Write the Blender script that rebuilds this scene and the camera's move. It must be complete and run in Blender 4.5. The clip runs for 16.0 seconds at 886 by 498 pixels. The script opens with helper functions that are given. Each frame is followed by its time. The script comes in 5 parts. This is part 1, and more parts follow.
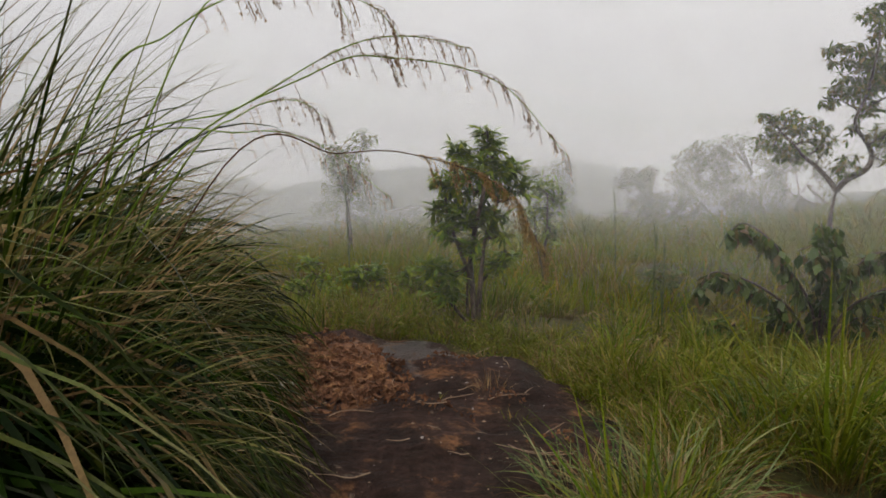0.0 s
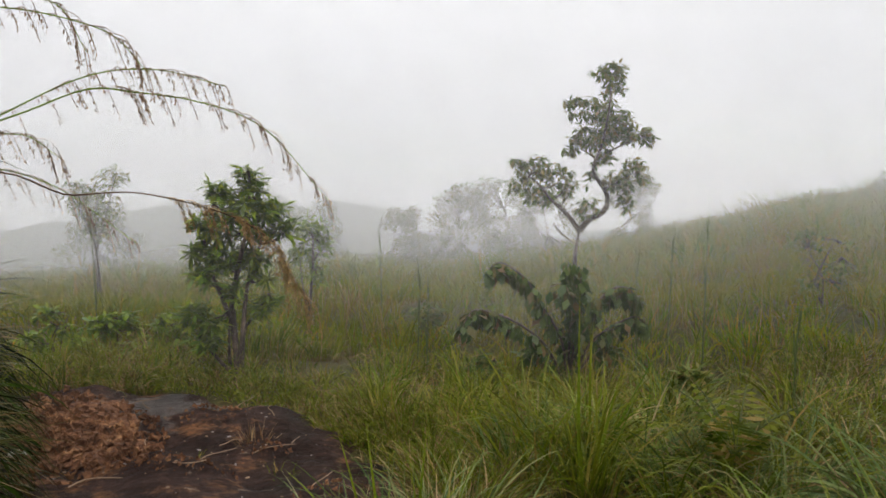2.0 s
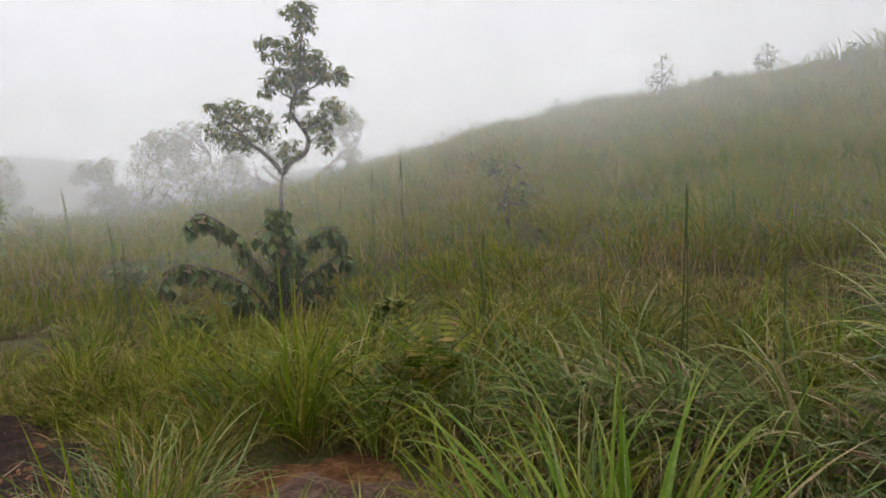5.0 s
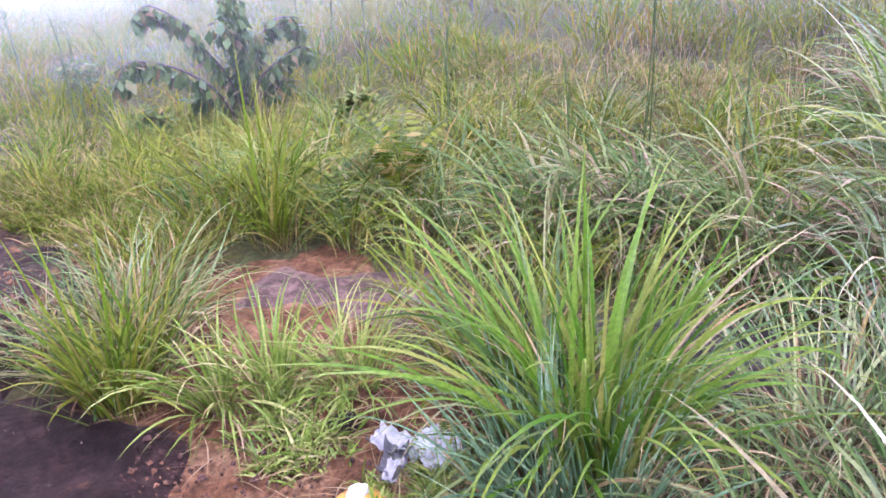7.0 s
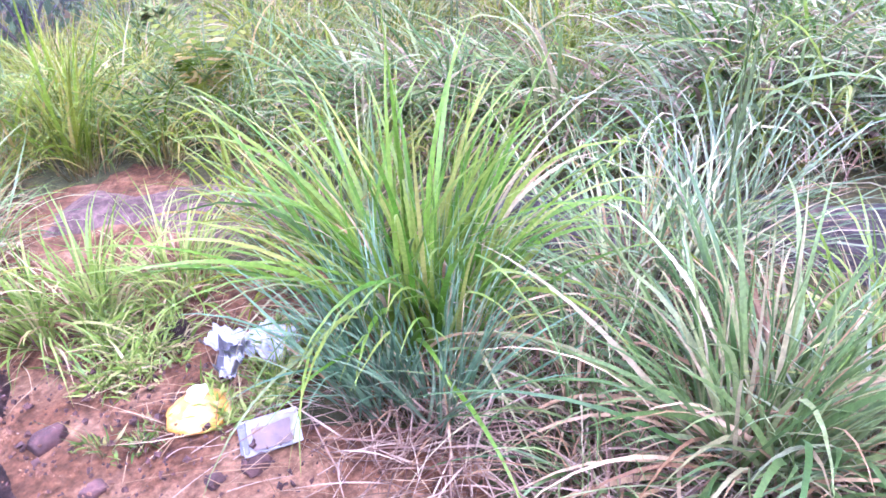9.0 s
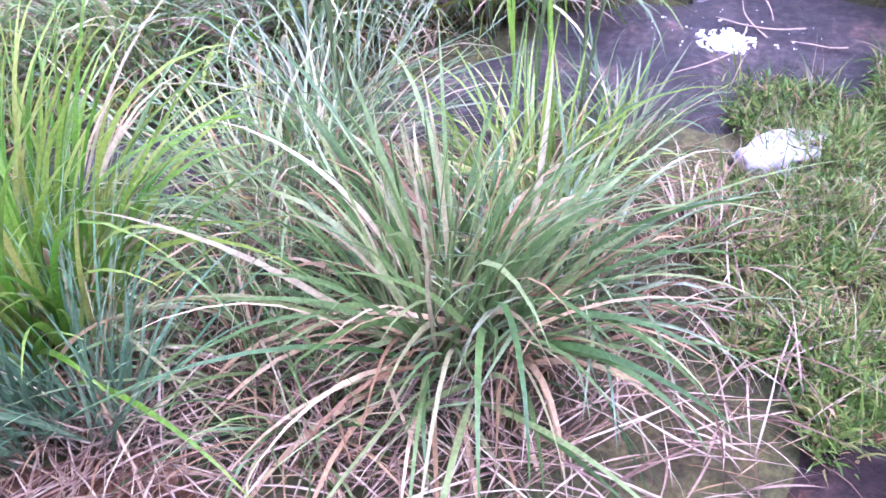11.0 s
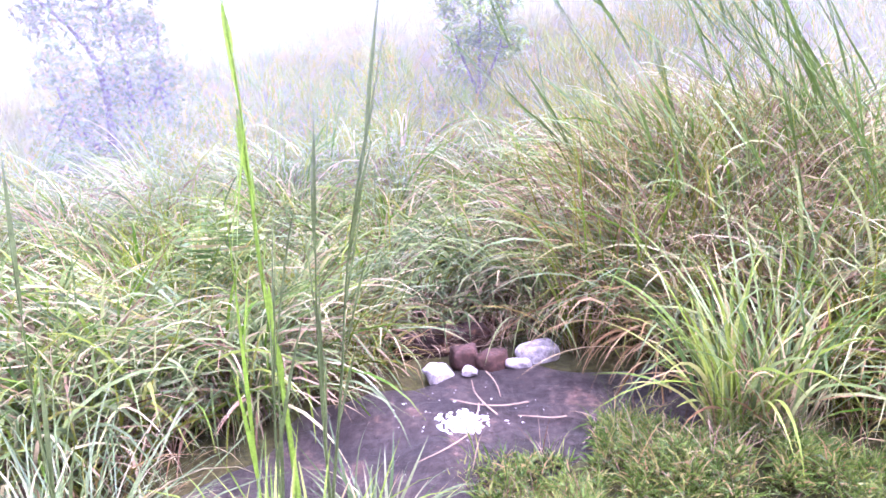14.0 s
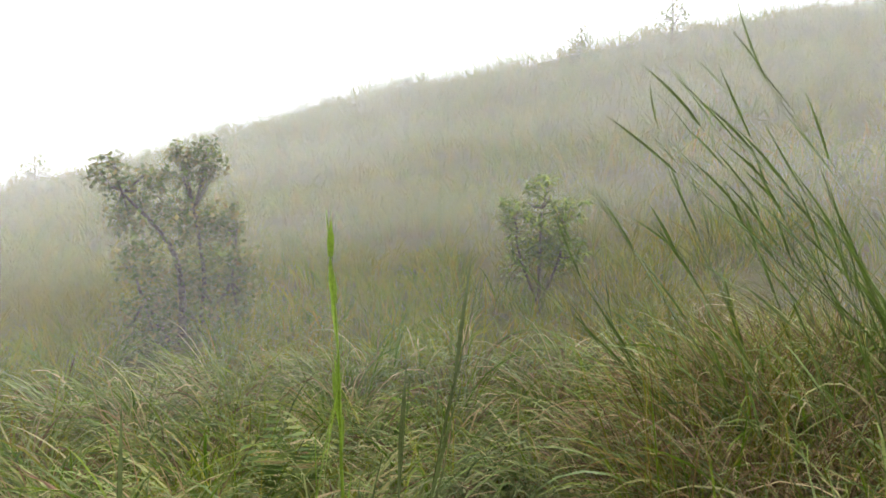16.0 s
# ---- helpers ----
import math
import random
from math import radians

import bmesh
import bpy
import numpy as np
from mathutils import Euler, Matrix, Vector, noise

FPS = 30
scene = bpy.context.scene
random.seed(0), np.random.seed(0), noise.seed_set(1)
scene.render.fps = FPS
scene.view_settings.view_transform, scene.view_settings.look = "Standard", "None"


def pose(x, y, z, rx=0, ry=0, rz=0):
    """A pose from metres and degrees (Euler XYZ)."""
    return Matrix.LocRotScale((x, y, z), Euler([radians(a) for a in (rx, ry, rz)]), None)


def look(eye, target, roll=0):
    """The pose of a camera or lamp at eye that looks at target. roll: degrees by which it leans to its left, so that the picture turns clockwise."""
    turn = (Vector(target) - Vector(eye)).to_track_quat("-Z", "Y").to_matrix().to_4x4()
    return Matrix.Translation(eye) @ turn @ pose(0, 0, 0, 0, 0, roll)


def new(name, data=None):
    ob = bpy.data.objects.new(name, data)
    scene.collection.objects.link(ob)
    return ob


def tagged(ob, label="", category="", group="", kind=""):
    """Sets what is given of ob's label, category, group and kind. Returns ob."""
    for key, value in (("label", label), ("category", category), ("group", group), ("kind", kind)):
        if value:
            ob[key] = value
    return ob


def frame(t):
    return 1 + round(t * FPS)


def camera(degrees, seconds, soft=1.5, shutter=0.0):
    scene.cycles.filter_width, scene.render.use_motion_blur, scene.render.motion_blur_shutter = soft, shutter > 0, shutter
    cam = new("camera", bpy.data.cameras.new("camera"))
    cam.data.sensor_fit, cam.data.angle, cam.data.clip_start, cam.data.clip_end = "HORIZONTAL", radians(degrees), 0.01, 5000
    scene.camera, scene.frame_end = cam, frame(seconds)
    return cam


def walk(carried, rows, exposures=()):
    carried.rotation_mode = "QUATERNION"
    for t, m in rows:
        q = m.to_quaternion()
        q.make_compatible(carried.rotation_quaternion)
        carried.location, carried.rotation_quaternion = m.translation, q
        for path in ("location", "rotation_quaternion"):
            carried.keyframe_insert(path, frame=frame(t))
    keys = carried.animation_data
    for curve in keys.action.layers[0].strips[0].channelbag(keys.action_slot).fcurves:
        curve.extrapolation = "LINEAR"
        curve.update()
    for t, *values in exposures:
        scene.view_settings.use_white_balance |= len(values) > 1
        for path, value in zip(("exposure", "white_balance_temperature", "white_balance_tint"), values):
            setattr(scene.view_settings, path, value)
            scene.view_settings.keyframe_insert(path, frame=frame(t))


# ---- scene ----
cam = camera(57.41, 16.0, soft=1.6)
PATH = [
    (0, pose(-0.004, 0.001, 1.652, 80.06, 0.87, 0.11)),
    (0.5, pose(-0.032, 0.045, 1.629, 78.35, 0.45, -4.47)),
    (1, pose(-0.023, 0.070, 1.637, 80.11, -0.70, -8.87)),
    (1.5, pose(0.000, 0.072, 1.651, 81.69, -0.86, -15.07)),
    (2, pose(0.019, 0.081, 1.660, 82.82, -0.67, -16.21)),
    (2.5, pose(0.037, 0.086, 1.672, 83.19, -0.65, -19.61)),
    (3, pose(0.061, 0.073, 1.662, 83.76, -0.32, -22.98)),
    (3.5, pose(0.084, 0.052, 1.662, 84.17, -0.09, -26.92)),
    (4, pose(0.109, 0.022, 1.664, 85.39, -1.33, -30.56)),
    (4.2, pose(0.120, 0.009, 1.656, 84.36, -0.90, -32.27)),
    (6.3, pose(0.074, 0.011, 1.784, 68.47, 1.30, -38.68)),
    (6.5, pose(0.081, 0.014, 1.766, 66.70, 1.06, -38.73)),
    (7, pose(0.089, 0.010, 1.737, 63.37, 1.94, -39.50)),
    (7.5, pose(0.085, 0.007, 1.714, 61.05, 1.58, -39.60)),
    (8, pose(0.095, -0.006, 1.692, 59.34, 1.56, -41.66)),
    (8.5, pose(0.074, -0.050, 1.647, 58.14, 1.89, -46.78)),
    (9, pose(0.076, -0.090, 1.638, 57.40, 2.26, -52.57)),
    (9.2, pose(0.065, -0.108, 1.628, 57.48, 2.08, -54.89)),
    (11.3, pose(0.266, 0.042, 1.460, 52.77, 1.57, -87.80)),
    (11.5, pose(0.279, 0.021, 1.471, 54.42, 1.57, -89.53)),
    (12, pose(0.309, -0.026, 1.512, 59.54, 2.27, -93.37)),
    (12.5, pose(0.313, -0.056, 1.557, 65.67, 2.24, -97.29)),
    (13, pose(0.318, -0.096, 1.591, 68.57, 1.86, -99.37)),
    (13.5, pose(0.297, -0.101, 1.642, 72.32, 1.80, -99.85)),
    (14, pose(0.272, -0.066, 1.675, 75.51, 1.47, -101.43)),
    (14.5, pose(0.256, -0.011, 1.748, 79.86, 0.03, -99.60)),
    (15, pose(0.249, 0.018, 1.806, 82.76, -0.78, -99.22)),
    (15.5, pose(0.245, 0.045, 1.858, 85.60, -0.59, -98.92)),
    (16, pose(0.230, 0.070, 1.886, 88.75, -0.57, -97.78)),
]
EXPOSURES = [(0, 0.28, 6980, 15), (0.6, 0.5, 6960, 15), (1.5, 0.57, 6850, 14), (4.2, 0.6, 6750, 14), (6.3, 1.4, 6400, 24), (6.6, 1.85, 5900, 32), (7, 2.55, 5150, 42), (7.6, 3.28, 4800, 55), (8.5, 3.32, 4690, 53), (9.2, 3.28, 4680, 50),
             (11.3, 3.1, 4680, 50), (12.0, 3.22, 4720, 53), (12.5, 3.44, 4900, 58), (13.5, 3.46, 5080, 57), (14.0, 3.44, 5220, 54), (14.5, 3.4, 5330, 53), (15, 2.5, 5600, 37), (15.5, 1.95, 6050, 26), (16, 1.55, 6900, 13)]
walk(cam, PATH, EXPOSURES)

# ---- sky and sun ----
world = bpy.data.worlds.new("overcast_sky")
scene.world = world
world.use_nodes = True
wn, wl = world.node_tree.nodes, world.node_tree.links
wn.clear()
sky = wn.new("ShaderNodeTexSky")
sky.sky_type, sky.sun_disc = "NISHITA", False
sky.sun_elevation, sky.sun_rotation = radians(48), radians(200)
sky.air_density, sky.dust_density = 1.5, 6.0
grey = wn.new("ShaderNodeHueSaturation")
grey.inputs["Saturation"].default_value = 0.12
wl.new(sky.outputs[0], grey.inputs["Color"])
cloud = wn.new("ShaderNodeMix")
cloud.data_type = "RGBA"
cloud.inputs["Factor"].default_value = 0.85
cloud.inputs["B"].default_value = (8.6, 8.9, 9.3, 1)
wl.new(grey.outputs[0], cloud.inputs["A"])
back = wn.new("ShaderNodeBackground")
back.inputs["Strength"].default_value = 0.15
wl.new(cloud.outputs["Result"], back.inputs["Color"])
wout = wn.new("ShaderNodeOutputWorld")
wl.new(back.outputs[0], wout.inputs["Surface"])

sun_data = bpy.data.lights.new("sun", "SUN")
sun_data.energy, sun_data.angle, sun_data.color = 1.3, radians(25), (1.0, 0.97, 0.92)
sun = new("sun", sun_data)
sun.matrix_world = look((0, 0, 30), (6, 20, 0)) @ pose(0, 0, 0, 0, 0, 0)

# ---- materials ----
def material(name):
    m = bpy.data.materials.new(name)
    m.use_nodes = True
    nt = m.node_tree
    return m, nt.nodes, nt.links, nt.nodes["Principled BSDF"], nt.nodes["Material Output"]


def ramp(nodes, stops, interpolation="LINEAR"):
    r = nodes.new("ShaderNodeValToRGB")
    r.color_ramp.interpolation = interpolation
    el = r.color_ramp.elements
    while len(el) < len(stops):
        el.new(0.5)
    for e, (p, c) in zip(el, stops):
        e.position, e.color = p, (*c, 1)
    return r


def noise_tex(nodes, links, scale, detail=4.0, rough=0.55, coord=None):
    n = nodes.new("ShaderNodeTexNoise")
    n.inputs["Scale"].default_value = scale
    n.inputs["Detail"].default_value = detail
    n.inputs["Roughness"].default_value = rough
    if coord is not None:
        links.new(coord, n.inputs["Vector"])
    return n


def blend(nodes, links, fac, a, b, mode="MIX"):
    mx = nodes.new("ShaderNodeMix")
    mx.data_type, mx.blend_type = "RGBA", mode
    for key, v in (("Factor", fac), ("A", a), ("B", b)):
        if isinstance(v, (int, float)):
            mx.inputs[key].default_value = v
        elif isinstance(v, tuple):
            mx.inputs[key].default_value = (*v, 1)
        else:
            links.new(v, mx.inputs[key])
    return mx.outputs["Result"]


def foliage(name, stops, base=(0.20, 0.13, 0.06), base_end=0.25, patch=None, through_light=0.42, rough=0.42, tip=None, spec=0.25):
    """Leaf or blade: colour varies from piece to piece, in patches over the ground, and from foot to tip."""
    m, n, l, bsdf, out = material(name)
    geo = n.new("ShaderNodeNewGeometry")
    r = ramp(n, stops)
    l.new(geo.outputs["Random Per Island"], r.inputs["Fac"])
    col = r.outputs["Color"]
    if patch:
        big = noise_tex(n, l, 0.55, 3, 0.6, geo.outputs["Position"])
        pr = ramp(n, [(0.42, (0, 0, 0)), (0.62, (1, 1, 1))])
        l.new(big.outputs["Fac"], pr.inputs["Fac"])
        col = blend(n, l, pr.outputs["Color"], col, blend(n, l, 0.55, col, patch))
    uv = n.new("ShaderNodeUVMap")
    sep = n.new("ShaderNodeSeparateXYZ")
    l.new(uv.outputs["UV"], sep.inputs["Vector"])
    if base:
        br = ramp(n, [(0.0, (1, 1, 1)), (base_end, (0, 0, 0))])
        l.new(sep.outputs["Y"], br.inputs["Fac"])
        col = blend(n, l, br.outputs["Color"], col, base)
    if tip:
        tr = ramp(n, [(0.72, (0, 0, 0)), (1.0, (0.8, 0.8, 0.8))])
        l.new(sep.outputs["Y"], tr.inputs["Fac"])
        col = blend(n, l, tr.outputs["Color"], col, tip)
    fine = noise_tex(n, l, 90, 2, 0.5, geo.outputs["Position"])
    fr = ramp(n, [(0.3, (0.48, 0.48, 0.48)), (0.7, (0.76, 0.76, 0.74))])
    l.new(fine.outputs["Fac"], fr.inputs["Fac"])
    col = blend(n, l, 1.0, col, fr.outputs["Color"], "MULTIPLY")
    l.new(col, bsdf.inputs["Base Color"])
    bsdf.inputs["Roughness"].default_value = rough
    bsdf.inputs["Specular IOR Level"].default_value = spec
    trans = n.new("ShaderNodeBsdfTranslucent")
    l.new(col, trans.inputs["Color"])
    mix = n.new("ShaderNodeMixShader")
    mix.inputs[0].default_value = through_light
    l.new(bsdf.outputs[0], mix.inputs[1])
    l.new(trans.outputs[0], mix.inputs[2])
    l.new(mix.outputs[0], out.inputs["Surface"])
    return m


def rocky(name, stops, scale=2.5, bump=0.35, rough=(0.45, 0.8), flecks=None, patches=None, pale=None, depth=0.03, spec=0.25, wet=None):
    m, n, l, bsdf, out = material(name)
    geo = n.new("ShaderNodeNewGeometry")
    big = noise_tex(n, l, scale, 6, 0.6, geo.outputs["Position"])
    r = ramp(n, stops)
    l.new(big.outputs["Fac"], r.inputs["Fac"])
    col = r.outputs["Color"]
    if patches:
        pn = noise_tex(n, l, 3.3, 6, 0.7, geo.outputs["Position"])
        pr = ramp(n, [(0.56, (0, 0, 0)), (0.66, (1, 1, 1))])
        l.new(pn.outputs["Fac"], pr.inputs["Fac"])
        col = blend(n, l, pr.outputs["Color"], col, patches)
    if pale:
        qn = noise_tex(n, l, 3.1, 6, 0.7, geo.outputs["Position"])
        qn.inputs["Distortion"].default_value = 0.8
        qr = ramp(n, [(0.62, (0, 0, 0)), (0.68, (0.8, 0.8, 0.8))])
        l.new(qn.outputs["Fac"], qr.inputs["Fac"])
        col = blend(n, l, qr.outputs["Color"], col, pale)
    fine = noise_tex(n, l, 26, 9, 0.75, geo.outputs["Position"])
    fr = ramp(n, [(0.34, (0.42, 0.42, 0.42)), (0.5, (0.9, 0.9, 0.9)), (0.66, (1.7, 1.7, 1.7))])
    l.new(fine.outputs["Fac"], fr.inputs["Fac"])
    col = blend(n, l, 1.0, col, fr.outputs["Color"], "MULTIPLY")
    if flecks:
        v = n.new("ShaderNodeTexVoronoi")
        v.inputs["Scale"].default_value = 22
        l.new(geo.outputs["Position"], v.inputs["Vector"])
        vr = ramp(n, [(0.05, (1, 1, 1)), (0.10, (0, 0, 0))])
        l.new(v.outputs["Distance"], vr.inputs["Fac"])
        col = blend(n, l, vr.outputs["Color"], col, flecks)
    l.new(col, bsdf.inputs["Base Color"])
    rr = n.new("ShaderNodeMapRange")
    rr.inputs["To Min"].default_value, rr.inputs["To Max"].default_value = rough
    l.new(big.outputs["Fac"], rr.inputs["Value"])
    rough_out = rr.outputs["Result"]
    bsdf.inputs["Specular IOR Level"].default_value = spec
    if wet:
        gap = n.new("ShaderNodeVectorMath")
        gap.operation = "DISTANCE"
        gap.inputs[1].default_value = wet[:3]
        l.new(geo.outputs["Position"], gap.inputs[0])
        wob = n.new("ShaderNodeMath")
        wob.operation = "MULTIPLY_ADD"
        wob.inputs[1].default_value = 1.4
        l.new(big.outputs["Fac"], wob.inputs[0])
        l.new(gap.outputs["Value"], wob.inputs[2])
        film = n.new("ShaderNodeMapRange")
        film.inputs["From Min"].default_value, film.inputs["From Max"].default_value = wet[3] + 0.7, wet[3] + 0.55
        l.new(wob.outputs[0], film.inputs["Value"])
        rough_out = blend(n, l, film.outputs[0], rough_out, (0.36, 0.36, 0.36))
        sp = n.new("ShaderNodeMapRange")
        sp.inputs["To Min"].default_value, sp.inputs["To Max"].default_value = spec, 0.45
        l.new(film.outputs[0], sp.inputs["Value"])
        l.new(sp.outputs[0], bsdf.inputs["Specular IOR Level"])
    l.new(rough_out, bsdf.inputs["Roughness"])
    add = n.new("ShaderNodeMath")
    l.new(big.outputs["Fac"], add.inputs[0])
    l.new(fine.outputs["Fac"], add.inputs[1])
    b = n.new("ShaderNodeBump")
    b.inputs["Strength"].default_value, b.inputs["Distance"].default_value = bump, depth
    l.new(add.outputs[0], b.inputs["Height"])
    l.new(b.outputs[0], bsdf.inputs["Normal"])
    return m


def plain(name, colour, rough=0.5, vary=0.25, scale=40.0, bump=0.1, metal=0.0):
    m, n, l, bsdf, out = material(name)
    geo = n.new("ShaderNodeNewGeometry")
    t = noise_tex(n, l, scale, 4, 0.6, geo.outputs["Position"])
    r = ramp(n, [(0.3, tuple(c * (1 - vary) for c in colour)), (0.7, tuple(min(1, c * (1 + vary)) for c in colour))])
    l.new(t.outputs["Fac"], r.inputs["Fac"])
    l.new(r.outputs["Color"], bsdf.inputs["Base Color"])
    bsdf.inputs["Roughness"].default_value, bsdf.inputs["Metallic"].default_value = rough, metal
    b = n.new("ShaderNodeBump")
    b.inputs["Strength"].default_value, b.inputs["Distance"].default_value = bump, 0.01
    l.new(t.outputs["Fac"], b.inputs["Height"])
    l.new(b.outputs[0], bsdf.inputs["Normal"])
    return m


GREENS = [(0.0, (0.042, 0.080, 0.003)), (0.35, (0.10, 0.145, 0.006)), (0.6, (0.18, 0.205, 0.012)), (0.8, (0.16, 0.19, 0.022)), (0.88, (0.30, 0.22, 0.05)), (1.0, (0.38, 0.26, 0.10))]
M_MEADOW = foliage("meadow_grass", GREENS, patch=(0.16, 0.15, 0.015), tip=(0.30, 0.29, 0.07), spec=0.1)
M_FAR = foliage("hill_grass", [(0.0, (0.066, 0.145, 0.003)), (0.5, (0.144, 0.215, 0.004)), (0.88, (0.264, 0.24, 0.008)), (1.0, (0.408, 0.20, 0.03))], patch=(0.20, 0.15, 0.008), spec=0.06)
M_BRIGHT = foliage("bright_grass", [(0.0, (0.0768, 0.15, 0.006)), (0.5, (0.166, 0.22, 0.014)), (0.85, (0.256, 0.26, 0.03)), (1.0, (0.358, 0.29, 0.06))], base_end=0.12, spec=0.1, tip=(0.30, 0.33, 0.04))
M_TALL = foliage("tall_green_grass", [(0.0, (0.055, 0.145, 0.006)), (0.5, (0.125, 0.215, 0.014)), (0.85, (0.20, 0.255, 0.03)), (1.0, (0.30, 0.28, 0.06))], base_end=0.12, spec=0.15, tip=(0.27, 0.32, 0.06))
M_STIFF = foliage("stiff_bluish_grass", [(0.0, (0.066, 0.14, 0.06)), (0.6, (0.154, 0.26, 0.12)), (1.0, (0.286, 0.36, 0.19))], base_end=0.12, spec=0.35)
M_BLUE = foliage("bluish_grass", [(0.0, (0.069, 0.125, 0.035)), (0.6, (0.161, 0.21, 0.08)), (0.85, (0.253, 0.27, 0.13)), (1.0, (0.38, 0.30, 0.18))], base_end=0.15, rough=0.38, spec=0.4)
# Clump's inner shade painted in: most blades and all feet nearly black.
M_CLUMP_SHADED = foliage("shaded_clump_grass", [(0.0, (0.00255, 0.00935, 0.00085)), (0.55, (0.00595, 0.0204, 0.001275)), (0.7, (0.0187, 0.0527, 0.0034)), (0.84, (0.0425, 0.085, 0.0068)), (0.92, (0.1105, 0.068, 0.0255)), (1.0, (0.238, 0.1615, 0.0765))], base=(0.002, 0.002, 0.001), base_end=0.5, spec=0.05, tip=(0.05, 0.055, 0.015), through_light=0.1)
# Lighter copy for the better-lit upper blades; feet still painted with shade.
M_CLUMP_LIT = foliage("lit_clump_grass", [(0.0, (0.01071, 0.02856, 0.00238)), (0.45, (0.02618, 0.0595, 0.00476)), (0.7, (0.0833, 0.1309, 0.01428)), (0.82, (0.1309, 0.1666, 0.0238)), (0.9, (0.2142, 0.1309, 0.05355)), (1.0, (0.3808, 0.2618, 0.1309))], base=(0.005, 0.004, 0.002), base_end=0.45, spec=0.12, tip=(0.22, 0.18, 0.07), through_light=0.2)
M_DRY = foliage("dry_grass", [(0.0, (0.14, 0.07, 0.03)), (0.5, (0.29, 0.18, 0.08)), (1.0, (0.44, 0.32, 0.17))], base=(0.09, 0.045, 0.02), through_light=0.2, spec=0.1)
M_WEED = foliage("weed", [(0.0, (0.0495, 0.105, 0.011)), (0.6, (0.138, 0.21, 0.026)), (0.82, (0.242, 0.26, 0.055)), (1.0, (0.363, 0.21, 0.10))], base=(0.10, 0.06, 0.03), base_end=0.3)
M_YOUNG = foliage("young_grass", [(0.0, (0.099, 0.17, 0.015)), (0.5, (0.22, 0.30, 0.035)), (0.85, (0.352, 0.38, 0.09)), (1.0, (0.484, 0.38, 0.18))], base_end=0.15, spec=0.2)
M_PALE = foliage("pale_bank_grass", [(0.0, (0.0805, 0.145, 0.035)), (0.5, (0.218, 0.29, 0.09)), (0.8, (0.356, 0.37, 0.15)), (1.0, (0.552, 0.41, 0.25))], base=(0.14, 0.08, 0.05), base_end=0.3, rough=0.38, spec=0.35)
M_ARCH = foliage("arching_grass", [(0.0, (0.0552, 0.111, 0.02)), (0.5, (0.119, 0.18, 0.04)), (0.8, (0.202, 0.238, 0.072)), (1.0, (0.35, 0.271, 0.144))], base_end=0.2, rough=0.45, spec=0.22)
M_DEAD = foliage("dead_bank_grass", [(0.0, (0.10, 0.05, 0.03)), (0.5, (0.23, 0.145, 0.09)), (1.0, (0.42, 0.32, 0.21))], base=(0.06, 0.03, 0.02), through_light=0.2, spec=0.1)
M_STALK = foliage("stalk", [(0.0, (0.07, 0.11, 0.03)), (1.0, (0.12, 0.15, 0.05))], base=None)
M_STALK_BRIGHT = foliage("reed", [(0.0, (0.15, 0.28, 0.02)), (1.0, (0.24, 0.36, 0.04))], base=None)
M_REED = foliage("leaning_reed", [(0.0, (0.055, 0.11, 0.014)), (0.7, (0.10, 0.16, 0.028)), (1.0, (0.20, 0.19, 0.06))], base=None)
M_SEED = foliage("seed_head", [(0.0, (0.26, 0.16, 0.09)), (1.0, (0.48, 0.34, 0.22))], base=None)
M_SEED_GOLD = foliage("golden_seed_head", [(0.0, (0.30, 0.18, 0.06)), (1.0, (0.45, 0.30, 0.12))], base=None)
M_LEAF_BUSH = foliage("bush_leaf", [(0.0, (0.07, 0.15, 0.009)), (0.6, (0.17, 0.26, 0.016)), (1.0, (0.30, 0.36, 0.03))], base=None, rough=0.4)
M_LEAF_TREE = foliage("tree_leaf", [(0.0, (0.065, 0.12, 0.02)), (0.6, (0.145, 0.20, 0.035)), (1.0, (0.30, 0.22, 0.075))], base=None, rough=0.5, spec=0.15)
M_LEAF_SHRUB = foliage("shrub_leaf", [(0.0, (0.05, 0.10, 0.02)), (0.7, (0.10, 0.15, 0.03)), (1.0, (0.20, 0.12, 0.05))], base=None, rough=0.45)
M_BARK = rocky("bark", [(0.3, (0.03, 0.02, 0.014)), (0.7, (0.08, 0.06, 0.045))], scale=14, bump=0.5)
M_SOIL = rocky("red_soil", [(0.3, (0.0384, 0.0162, 0.0066)), (0.5, (0.102, 0.0456, 0.0192)), (0.72, (0.228, 0.1296, 0.066))], scale=3.5, bump=1.0, rough=(0.8, 0.95), spec=0.1)
M_ROCK = rocky("dark_wet_rock", [(0.30, (0.010, 0.0048, 0.0036)), (0.5, (0.031, 0.0155, 0.0115)), (0.75, (0.07, 0.038, 0.029))], scale=3.2, bump=1.0, rough=(0.55, 0.85), patches=(0.17, 0.078, 0.033), pale=(0.24, 0.18, 0.13), depth=0.07, spec=0.12, wet=(-0.32, 5.1, 0.1, 0.35))
M_ROCK_PURPLE = rocky("dark_purple_rock", [(0.28, (0.015, 0.0105, 0.010)), (0.55, (0.043, 0.030, 0.026)), (0.8, (0.092, 0.06, 0.047))], scale=3.4, bump=1.0, rough=(0.5, 0.85), patches=(0.11, 0.065, 0.048), depth=0.06, spec=0.22)
M_LEDGE = rocky("brown_rock", [(0.3, (0.052, 0.0299, 0.0221)), (0.55, (0.1105, 0.0676, 0.052)), (0.8, (0.208, 0.13, 0.0975))], scale=4.0, bump=0.9, rough=(0.75, 0.95), depth=0.04, spec=0.1)
